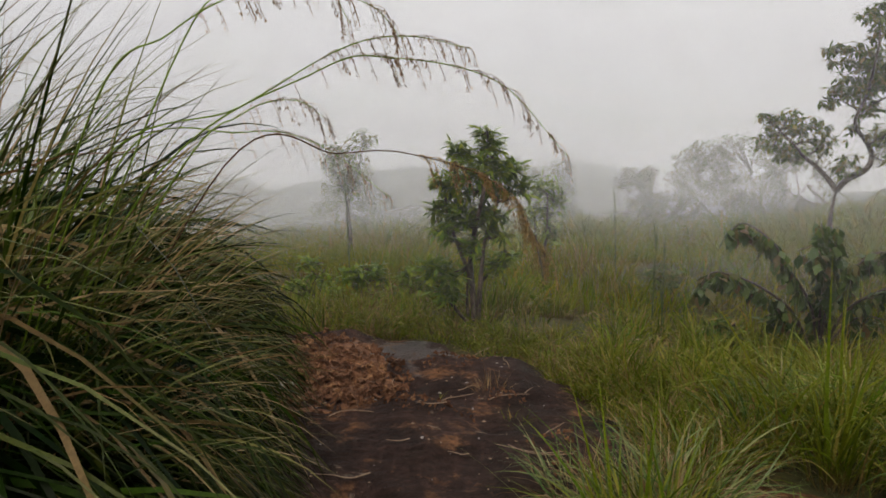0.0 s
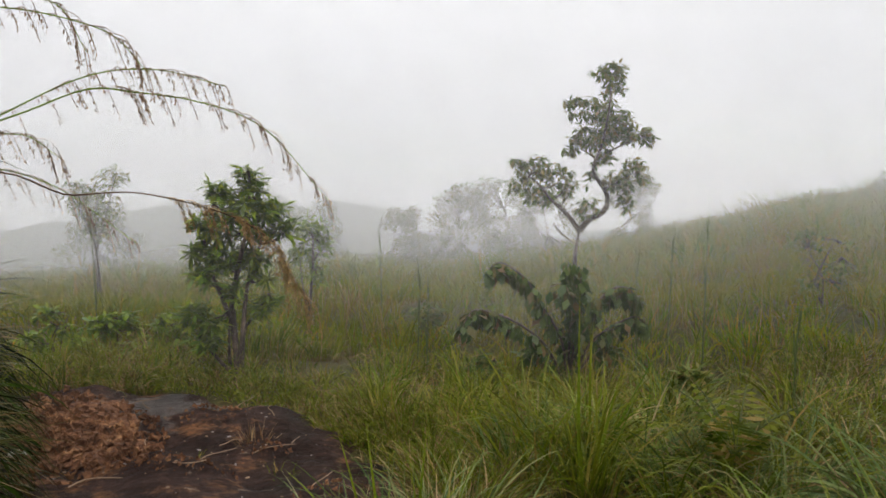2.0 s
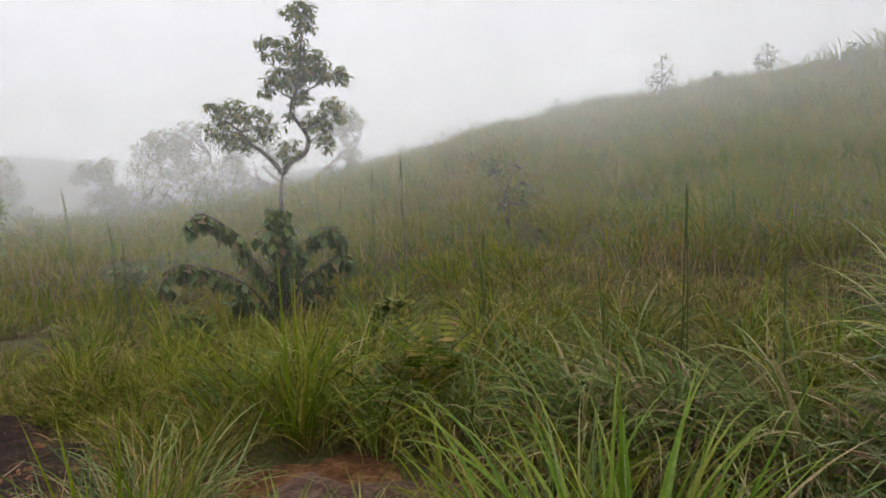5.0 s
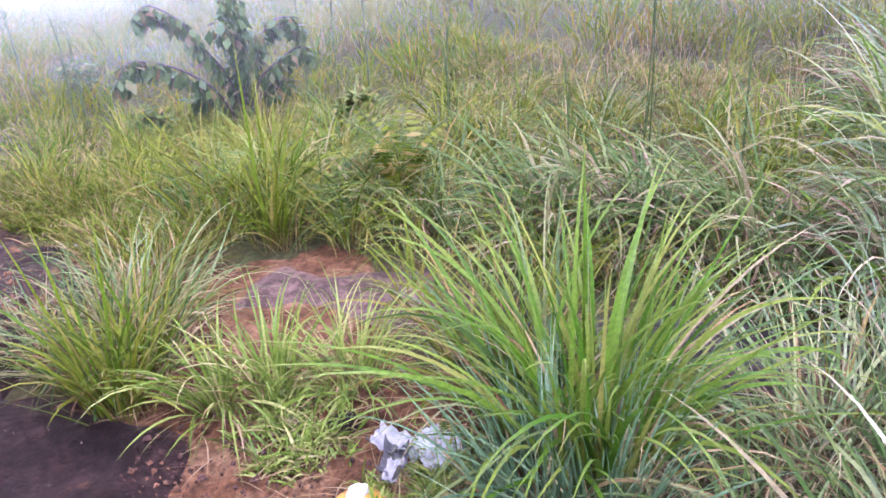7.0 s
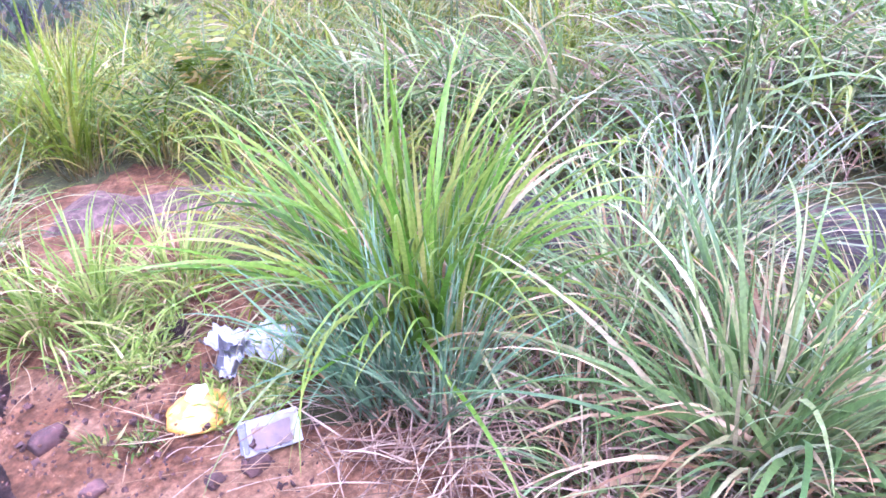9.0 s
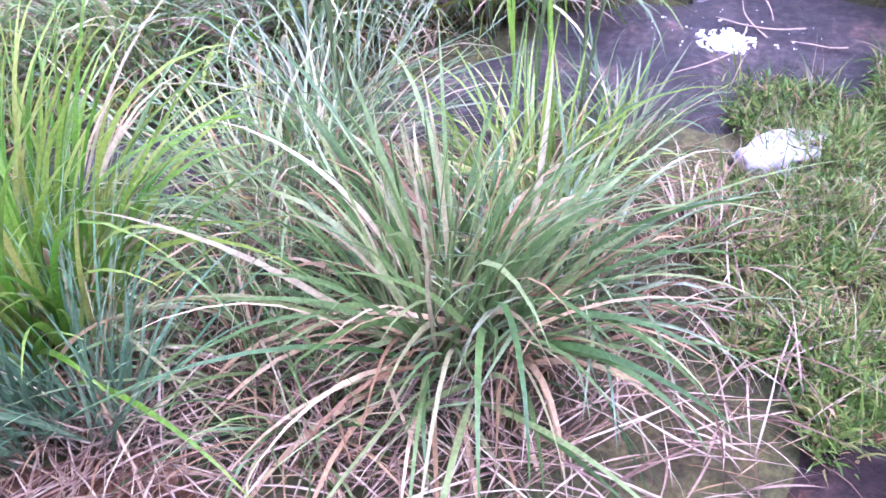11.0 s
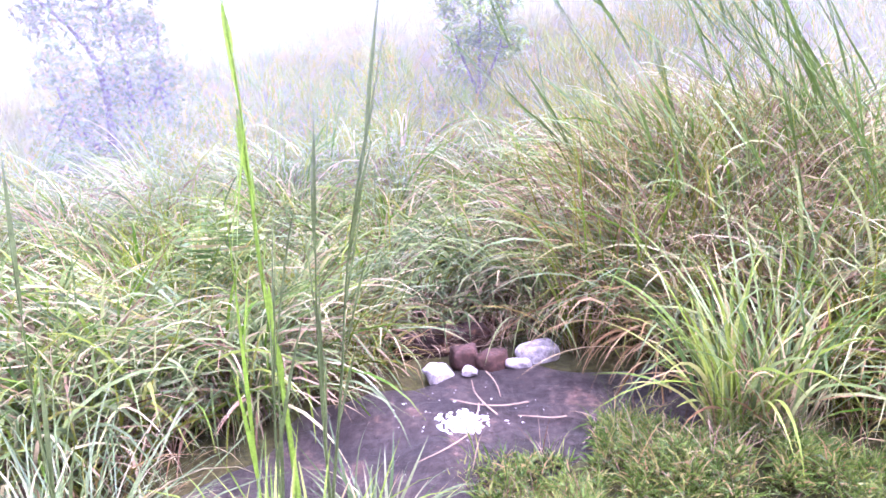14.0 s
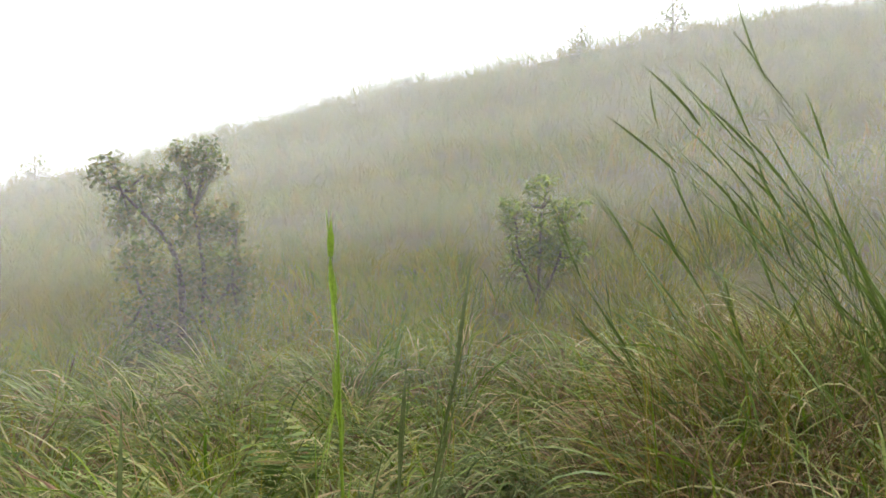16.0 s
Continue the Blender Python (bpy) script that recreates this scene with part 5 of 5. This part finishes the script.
def up_stalk(x, y, top, lean=(0.0, 0.0), bow=0.4, **kw):
    z = float(height(x, y))
    stalk([(x, y, z), (x + lean[0] * bow, y + lean[1] * bow, z + top * 0.5), (x + lean[0], y + lean[1], z + top)], **kw)


stalk([(2.62, -0.05, 0.0), (2.75, -0.01, 0.6), (2.81, 0.03, 1.0), (2.82, 0.05, 1.5), (2.84, 0.09, 1.95)], 0.011, M_STALK_BRIGHT, 10, 0.2, "tall bright green reed beside the rock shelf", 0.1, broad=0.03)
stalk([(2.62, -0.11, 0.0), (2.76, -0.2, 0.6), (2.83, -0.26, 1.06), (2.8, -0.4, 1.73)], 0.007, None, 6, 0.45, "tall green reed beside the rock shelf", 0.12)
stalk([(2.65, 0.08, 0.0), (2.75, 0.1, 0.6), (2.8, 0.12, 1.25)], 0.007, M_STALK_BRIGHT, 6, 0.5, "green reed beside the rock shelf", 0.15)
stalk([(2.6, -0.14, 0.0), (2.7, -0.13, 0.7), (2.78, -0.16, 1.35)], 0.007, None, 6, 0.5, "green reed beside the rock shelf", 0.15)
stalk([(2.55, 0.0, 0.0), (2.6, 0.02, 0.5), (2.68, -0.02, 1.05)], 0.007, None, 5, 0.5, "green reed beside the rock shelf", 0.15)
stalk([(2.3, 0.55, 0.0), (2.35, 0.6, 0.6), (2.42, 0.62, 1.25)], 0.006, None, 5, 0.4, "green reed beside the rock shelf", 0.15)
up_stalk(3.45, 2.5, 1.2, leaves=3, spread=0.15)
for az, r, h in ((34.3, 6.5, 1.55), (32.0, 7.4, 1.4), (30.0, 7.0, 1.25), (54.5, 4.6, 1.15), (14.5, 6.4, 0.95), (15.2, 6.6, 0.85), (24, 6.0, 0.8), (49, 4.2, 0.75), (40, 5.0, 0.8), (12, 8.5, 1.1), (-7, 8.0, 1.2), (61, 4.0, 0.9)):
    up_stalk(r * math.sin(radians(az)), r * math.cos(radians(az)), h, (0.04 * math.sin(az), 0.03), leaves=3, leaf_len=0.3, spread=0.12, radius=0.008)
# leaning reeds of the bank
for x, y, lx, ly, h in ((3.05, -3.05, 0.25, 1.85, 2.45), (3.1, -3.0, 0.15, 1.5, 2.65), (3.1, -3.3, 0.5, 2.3, 1.95), (3.2, -2.95, 0.2, 1.5, 2.5), (3.3, -3.2, 0.2, 1.6, 2.75), (3.4, -3.1, 0.3, 1.9, 2.3), (3.6, -3.0, 0.1, 1.3, 2.2),
                        (3.25, -3.3, 0.35, 1.7, 2.35), (3.15, -3.15, 0.3, 2.0, 2.2), (3.5, -3.25, 0.25, 1.8, 2.5), (3.45, -3.4, 0.3, 2.1, 2.6), (3.35, -2.9, 0.3, 1.6, 2.1), (3.7, -3.2, 0.3, 1.7, 2.3)):
    up_stalk(x * 1.22, y * 1.22, h * 1.02, (lx * 1.2, ly * 1.2), 0.45, leaves=9, leaf_len=0.45, label="long leaning green reed on the bank", radius=0.0045, spread=0.12, mat=M_REED)
for x, y, lx, ly, h in ((4.3, 0.95, 0.1, 0.25, 1.25), (4.4, 0.8, 0.0, 0.3, 1.1), (4.2, 0.7, 0.1, 0.2, 1.0), (4.5, 1.1, 0.0, 0.2, 1.2)):
    up_stalk(x, y, h, (lx, ly), 0.2, leaves=2, leaf_len=0.3, label="thin pale seeding stem over the bank grass", radius=0.005, spread=0.5, mat=M_SEED)
reeds = random.Random(5)
for _ in range(34):
    x, y = reeds.uniform(3.3, 5.2), reeds.uniform(-3.7, -2.1)
    h, ly = reeds.uniform(1.1, 2.0), reeds.uniform(0.4, 1.3)
    lx = reeds.uniform(-0.1, 0.3)
    up_stalk(x, y, h, (lx, ly), 0.45, leaves=6, leaf_len=0.4, label="leaning green reed on the bank", radius=0.005, spread=0.14, mat=M_REED)


def seed_stalk(points, gold=False, from_part=0.45, count=26, hang=0.13):
    """An arching stem with drooping seed sprays."""
    mat = M_SEED_GOLD if gold else M_SEED
    base = empty("seed_stalk", points[0])
    o = Vector(points[0])
    path = smooth_path([Vector(p) - o for p in points], 10)
    n = len(path)
    obj("stem", join_tubes("stem", [tube(path, [0.0035 * (1 - 0.75 * i / (n - 1)) for i in range(n)], 5)]), M_DRY if gold else M_STALK_BRIGHT, base)
    tubes, seeds = [], []
    r2 = random.Random(n)
    for k in range(count):
        s = from_part + (1 - from_part) * (k + r2.random()) / count
        p = path[min(int(s * (n - 1)), n - 1)]
        t = (path[min(int(s * (n - 1)) + 1, n - 1)] - path[max(int(s * (n - 1)) - 1, 0)]).normalized()
        L = hang * r2.uniform(0.5, 1.2) * (1.25 - 0.7 * s)
        side = Vector((r2.uniform(-0.4, 0.4), r2.uniform(-0.5, 0.5), 0))
        q = smooth_path([p, p + t * L * 0.45 + side * L * 0.4, p + t * L * 0.75 + side * L * 0.5 + Vector((0, 0, -L * 0.7))], 5)
        tubes.append(tube(q, [0.0011] * len(q), 3))
        for j in range(3, len(q)):
            for _ in range(1 if not gold else 3):
                seeds.append(tuple(q[j] + Vector((r2.uniform(-1, 1), r2.uniform(-1, 1), r2.uniform(-1.5, 0.5))) * 0.004))
    obj("branchlet", join_tubes("branchlet", tubes), mat, base)["kind"] = "stuff"
    V, F, U = leaf_cloud(seeds, [(0.003, 0.003, 0.003)] * len(seeds), len(seeds) * 2, 0.013, 0.28, 1.1)
    obj("seed_spray", quads_mesh("seed_spray", V, F, U), mat, base)["kind"] = "stuff"
    tagged(base, "arching grass stem with golden drooping seed head" if gold else "arching grass stem with brown drooping seed sprays", "grass stalk", "seed stalks")


FOOT = [(-1.5, 2.4, 0.3), (-1.6, 2.6, 0.3), (-1.45, 2.2, 0.3), (-1.5, 2.9, 0.3)]
seed_stalk([FOOT[0], (-1.02, 2.28, 1.45), (-0.6, 2.38, 1.66), (-0.3, 2.38, 1.82), (-0.11, 2.34, 1.85), (0.07, 2.29, 1.81)], count=24)
seed_stalk([FOOT[1], (-0.88, 2.33, 1.42), (-0.37, 2.39, 1.76), (-0.14, 2.34, 1.79), (0.14, 2.27, 1.72), (0.32, 2.17, 1.52)], count=30)
seed_stalk([FOOT[2], (-0.93, 2.1, 1.61), (-0.71, 2.15, 1.85), (-0.48, 2.18, 1.96), (-0.22, 2.2, 1.93), (-0.11, 2.19, 1.83)], count=26)
seed_stalk([FOOT[3], (-0.71, 2.6, 1.48), (-0.35, 2.62, 1.51), (-0.13, 2.59, 1.51), (0.16, 2.53, 1.41), (0.3, 2.44, 1.2)], True, 0.62, 34, 0.16)
seed_stalk([FOOT[1], (-0.84, 2.45, 1.43), (-0.62, 2.49, 1.64), (-0.46, 2.49, 1.68), (-0.36, 2.48, 1.62)], count=16)
seed_stalk([FOOT[0], (-0.82, 2.47, 1.78), (-0.61, 2.47, 1.99), (-0.37, 2.48, 2.03), (-0.28, 2.47, 1.9)], count=16)
seed_stalk([FOOT[3], (-1.06, 2.59, 1.47), (-0.67, 2.69, 1.58), (-0.43, 2.7, 1.54), (-0.19, 2.68, 1.36)], count=18)


# ---- stones, litter and small things ----
def on(x, y, lift=0.0):
    """A place on whatever solid rock or soil lies there."""
    p = np.array([x]), np.array([y])
    return (x, y, max(float(height(x, y)) - 0.02, float(slab_surface(*p)[0][0]), float(shelf_surface(*p)[0][0]), float(soil_surface(*p)[0][0])) + lift)


stone("stone", on(4.03, -0.76, 0.03), (0.15, 0.17, 0.12), M_STONE_PALE, "smooth pale grey stone on the rock shelf", seed=1, turn=30)
stone("stone", on(3.97, -0.91, 0.02), (0.09, 0.11, 0.055), M_STONE_PALE, "small white stone on the rock shelf", seed=2, turn=70)
stone("stone", on(4.0, -1.17, 0.02), (0.10, 0.16, 0.05), M_STONE_PALE, "flat white stone on the rock shelf", seed=3)
stone("stone", on(4.2, -1.34, 0.03), (0.17, 0.28, 0.17), M_STONE_PALE, "larger angular grey stone on the rock shelf", seed=4, turn=15)
stone("stone", on(4.06, -1.06, 0.03), (0.16, 0.18, 0.16), M_STONE_BROWN, "rounded dark red-brown stone against the grass", seed=5, turn=40)
stone("stone", on(4.14, -0.92, 0.06), (0.16, 0.17, 0.18), M_STONE_BROWN, "red-brown stone against the grass", seed=6)
# Dark rock lump added to stand for the recess behind the stones.
tagged(stone("recess_lump", on(4.52, -0.85, 0.02), (0.34, 0.7, 0.3), M_ROCK, "", seed=21), "dark brown lump added for the dark recess behind the stones", "earth")
stone("stone", on(2.58, -0.80, 0.04), (0.25, 0.42, 0.13), M_STONE_PALE, "lumpy white stone half sunk in the weeds", seed=9, turn=20, group="")
stone("stone", on(0.65, 1.82, 0.01), (0.12, 0.08, 0.07), M_STONE_BROWN, "dark brown stone on red soil", seed=11, group="stones on the soil")
stone("stone", on(1.14, 1.9, 0.02), (0.13, 0.11, 0.10), M_ROCK, "dark stone among weeds", seed=12, group="stones on the soil")
stone("stone", on(0.83, 1.32, 0.01), (0.06, 0.05, 0.035), M_STONE_BROWN, "small grey pebble on red soil", seed=13, group="stones on the soil")
stone("stone", on(0.93, 1.27, 0.01), (0.09, 0.06, 0.05), M_STONE_BROWN, "small dark pebble on red soil", seed=14, group="stones on the soil")
stone("stone", on(0.62, 1.55, 0.01), (0.08, 0.06, 0.04), M_STONE_BROWN, "small dark pebble on red soil", seed=15, group="stones on the soil")
stone("stone", on(-0.93, 4.42, 0.0), (0.1, 0.1, 0.1), M_WHITE, "white scrap of stone on brown rubble", seed=16, group="stones on the soil")


def crumpled(name, parent, nx, ny, sx, sy, amp, mat, seed, lift=0.0, at=(0, 0, 0), turn=0.0, curl=0.0, label=""):
    """A crumpled sheet with thickness."""
    bm = bmesh.new()
    bmesh.ops.create_grid(bm, x_segments=nx, y_segments=ny, size=0.5)
    for v in bm.verts:
        q = v.co.copy()
        n1 = noise.noise(Vector((q.x * 4, q.y * 4, seed)))
        n2 = noise.noise(Vector((q.x * 9, q.y * 9, seed + 5)))
        edge = 1 + 0.12 * noise.noise(Vector((q.x * 3, q.y * 3, seed + 9)))
        v.co = Vector((q.x * sx * edge, q.y * sy * edge, lift + amp * (n1 + 0.6 * abs(n2)) + curl * (q.x * q.x + q.y * q.y)))
    for f in bm.faces:
        f.smooth = True
    me = bpy.data.meshes.new(name)
    bm.to_mesh(me)
    bm.free()
    ob = obj(name, me, mat, parent)
    ob.matrix_local = pose(at[0], at[1], at[2], 0, 0, turn)
    if label:
        ob["label"] = label
    return ob


def packet():
    base = empty("crumpled_packet", on(1.17, 1.63, 0.015))
    base.scale = (0.95, 0.95, 0.95)
    crumpled("wrapper", base, 16, 16, 0.10, 0.13, 0.035, M_PAPER, 3.0, 0.05, (0.0, 0.03, 0), 25, 0.1)
    crumpled("printed_side", base, 14, 14, 0.13, 0.08, 0.03, M_GREY_SIDE, 6.0, 0.02, (-0.05, -0.05, 0), 40, 0.2, "grey printed side")
    crumpled("flap", base, 14, 14, 0.10, 0.05, 0.04, M_PAPER, 8.0, 0.05, (-0.07, -0.07, 0.01), 40)
    tagged(base, "crumpled white and grey printed packet on the soil", "litter", "litter on the soil")
    base2 = empty("plastic_bag", on(1.27, 1.58, 0.02))
    crumpled("film", base2, 26, 26, 0.16, 0.16, 0.05, M_FILM, 12.0, 0.08, (0, 0, 0), 10, -0.12)
    tagged(base2, "crinkled clear plastic bag under the grass", "litter", "litter on the soil")


def food_bag():
    base = empty("food_bag", on(0.97, 1.55, 0.015))
    base.scale = (0.78, 0.78, 0.62)
    bm = bmesh.new()
    bmesh.ops.create_icosphere(bm, subdivisions=4, radius=0.5)
    for v in bm.verts:
        q = v.co.copy()
        k = 1 + 0.18 * noise.noise(q * 3.1) + 0.10 * abs(noise.noise(q * 8))
        v.co = Vector((q.x * 0.25 * k, q.y * 0.21 * k, max(-0.03, q.z * 0.10 * k)))
    for f in bm.faces:
        f.smooth = True
    me = bpy.data.meshes.new("bag")
    bm.to_mesh(me)
    bm.free()
    obj("bag", me, M_YELLOW, base)
    bm = bmesh.new()
    bmesh.ops.create_icosphere(bm, subdivisions=4, radius=0.5)
    for v in bm.verts:
        q = v.co.copy()
        k = 1 + 0.25 * noise.noise(q * 3.3 + Vector((4, 0, 0))) + 0.08 * noise.noise(q * 11)
        v.co = Vector((q.x * 0.09 * k + 0.03, q.y * 0.075 * k + 0.05, q.z * 0.08 * k + 0.04))
    for f in bm.faces:
        f.smooth = True
    me = bpy.data.meshes.new("white_lump")
    bm.to_mesh(me)
    bm.free()
    obj("white_lump", me, M_FOOD, base)["label"] = "white starchy lump"
    tagged(base, "torn yellow plastic bag with a white lump of food", "litter", "litter on the soil")


def paper_tray():
    base = empty("paper_tray", on(1.02, 1.30, 0.02))
    base.rotation_euler = (radians(12), radians(-6), radians(-36))
    base.scale = (0.76, 0.76, 0.95)
    bm = bmesh.new()
    w, d, hgt = 0.105, 0.075, 0.03
    bmesh.ops.create_grid(bm, x_segments=10, y_segments=8, size=1)
    for v in bm.verts:
        q = v.co.copy()
        rim = max(abs(q.x), abs(q.y))
        up = max(0, (rim - 0.72) / 0.28) ** 0.8 * hgt
        v.co = Vector((q.x * w, q.y * d, up + 0.004 * noise.noise(Vector((q.x * 3, q.y * 3, 2)))))
    bmesh.ops.solidify(bm, geom=bm.faces[:], thickness=0.003)
    me = bpy.data.meshes.new("tray")
    bm.to_mesh(me)
    bm.free()
    obj("tray", me, M_PAPER, base)
    crumpled("stain", base, 8, 8, 0.14, 0.095, 0.001, M_STAIN, 4.0, 0.014, (0, 0, 0), 0, 0, "brown food stain")
    crumpled("torn_side", base, 6, 6, 0.03, 0.13, 0.01, M_GREY_SIDE, 5.0, 0.03, (-0.1, 0, 0), 0, 0, "dark side of the tray")
    tagged(base, "open white paper food tray stained brown inside", "litter", "litter on the soil")


packet()
food_bag()
paper_tray()


def spill(x, y, pieces, reach, mat, label, name, size=(0.01, 0.05), seed=3):
    """Irregular flat flakes lying on the rock."""
    r2 = random.Random(seed)
    bm = bmesh.new()
    for k in range(pieces):
        a, q = r2.uniform(0, 6.28), reach * r2.random() ** (0.55 if reach > 0.3 else 0.9)
        px, py = x + q * math.cos(a) * 0.8, y + q * math.sin(a)
        s = size[0] + (size[1] - size[0]) * r2.random() ** 2 * (1.4 - q / reach)
        z = on(px, py)[2] + 0.002
        n = 7
        ring = []
        turn, thin = r2.uniform(0, 3.14), r2.uniform(0.25, 0.8)
        for i in range(n):
            b = 6.2832 * i / n
            rr = s * r2.uniform(0.5, 1.35)
            u, v = rr * math.cos(b), rr * thin * math.sin(b)
            ring.append((px + u * math.cos(turn) - v * math.sin(turn), py + u * math.sin(turn) + v * math.cos(turn)))
        lo = [bm.verts.new((u, v, z - 0.01)) for u, v in ring]
        hi = [bm.verts.new((px + (u - px) * 0.85, py + (v - py) * 0.85, z + min(0.004, s * 0.25))) for u, v in ring]
        bm.faces.new(hi)
        for i in range(n):
            bm.faces.new((lo[i], lo[(i + 1) % n], hi[(i + 1) % n], hi[i]))
    me = bpy.data.meshes.new(name)
    bm.to_mesh(me)
    bm.free()
    tagged(obj(name, me, mat), label, "debris", kind="stuff")


spill(3.43, -0.74, 110, 0.13, M_WHITE, "heap of white flakes spilled on the rock shelf", "white_flakes", (0.01, 0.04))
spill(3.55, -0.8, 40, 0.35, M_WHITE, "scattered white flakes on the rock shelf", "white_flakes", (0.003, 0.013), 5)
spill(-0.1, 4.6, 150, 1.6, M_TWIG, "pale chips scattered over the rock dome", "pale_chips", (0.004, 0.014), 8)
spill(0.0, 4.3, 70, 1.5, M_STONE_PALE, "small white chips on the rock dome", "white_chips", (0.003, 0.014), 12)
spill(0.2, 1.6, 60, 1.0, M_TWIG, "pale specks on the rock", "pale_chips", (0.002, 0.008), 9)


def rubble(x, y, rx, ry, count, mat, label, size=(0.012, 0.05), seed=1):
    r2 = random.Random(seed)
    bm = bmesh.new()
    for k in range(count):
        a, q = r2.uniform(0, 6.28), r2.random() ** 0.7
        px, py = x + rx * q * math.cos(a), y + ry * q * math.sin(a)
        s = size[0] + (size[1] - size[0]) * r2.random() ** 3
        m = Matrix.Translation((px, py, on(px, py)[2] + s * 0.25 + 0.05 * max(0, 1 - q))) @ Euler((r2.uniform(0, 6), r2.uniform(0, 6), 0)).to_matrix().to_4x4() @ Matrix.Diagonal((s, s * r2.uniform(0.5, 1), s * r2.uniform(0.4, 0.8), 1))
        made = bmesh.ops.create_cube(bm, size=1.0, matrix=m)
        for v in made["verts"]:
            v.co += Vector((r2.uniform(-1, 1), r2.uniform(-1, 1), r2.uniform(-1, 1))) * s * 0.28
    me = bpy.data.meshes.new("rubble")
    bm.to_mesh(me)
    bm.free()
    tagged(obj("rubble", me, mat), label, "rubble", kind="stuff")


rubble(-0.68, 4.6, 0.46, 0.65, 1500, M_RUBBLE, "heap of reddish-brown soil crumbs on the rock", (0.006, 0.042), 1)
rubble(-0.85, 5.2, 0.3, 0.35, 240, M_RUBBLE, "reddish-brown soil crumbs at the edge of the rock", (0.006, 0.04), 2)
rubble(-0.4, 4.2, 0.25, 0.2, 120, M_RUBBLE, "reddish-brown soil crumbs in a hollow of the rock", (0.006, 0.028), 6)
rubble(-0.15, 4.05, 0.3, 0.12, 110, M_RUBBLE, "reddish-brown soil crumbs along a ledge of the rock", (0.005, 0.022), 7)
rubble(0.55, 3.5, 0.2, 0.3, 110, M_RUBBLE, "brown soil crumbs at the edge of the grass", (0.005, 0.022), 8)
rubble(0.55, 1.7, 0.12, 0.5, 150, M_RUBBLE, "grit along the edge of the rock", (0.004, 0.016), 9)
rubble(0.85, 2.0, 0.4, 0.4, 260, M_STONE_BROWN, "grit and clods on red soil", (0.004, 0.02), 10)
rubble(0.78, 1.45, 0.42, 0.5, 420, M_STONE_BROWN, "small gravel on red soil", (0.005, 0.016), 3)
rubble(0.02, 4.95, 0.2, 0.2, 90, M_RUBBLE, "brown soil crumbs on the rock", (0.006, 0.025), 4)
rubble(0.3, 4.4, 0.14, 0.12, 60, M_RUBBLE, "sandy crumbs in a pocket of the rock", (0.005, 0.02), 5)


def twig(x, y, length, turn, bend=0.1, radius=0.004, label="bleached dry stem lying on the ground"):
    z = on(x, y)[2] + 0.012
    r2 = random.Random(int(x * 1000 + y * 777))
    pts = [Vector((length * (s - 0.5), bend * length * math.sin(3.1 * s) * r2.uniform(0.3, 1.2), 0.01 * r2.random())) for s in (0, 0.3, 0.65, 1)]
    path = smooth_path(pts, 4)
    ob = obj("twig", join_tubes("twig", [tube(path, [radius * (1 - 0.5 * i / (len(path) - 1)) for i in range(len(path))], 5)]), M_TWIG)
    ob.matrix_world = pose(x, y, z, 0, 0, turn)
    tagged(ob, label, "twig", "dry stems on the ground")


tr = random.Random(21)
for _ in range(18):
    twig(tr.uniform(-0.5, 0.6), tr.uniform(3.0, 5.4), tr.uniform(0.1, 0.32), tr.uniform(0, 180), tr.uniform(0.05, 0.35), 0.0035)
for _ in range(20):
    twig(tr.uniform(0.7, 1.35), tr.uniform(1.0, 1.5), tr.uniform(0.12, 0.4), tr.uniform(-40, 20), tr.uniform(0.0, 0.15), 0.0017)
for _ in range(7):
    twig(tr.uniform(3.1, 3.8), tr.uniform(-1.3, -0.4), tr.uniform(0.2, 0.5), tr.uniform(0, 180), 0.1, 0.004)
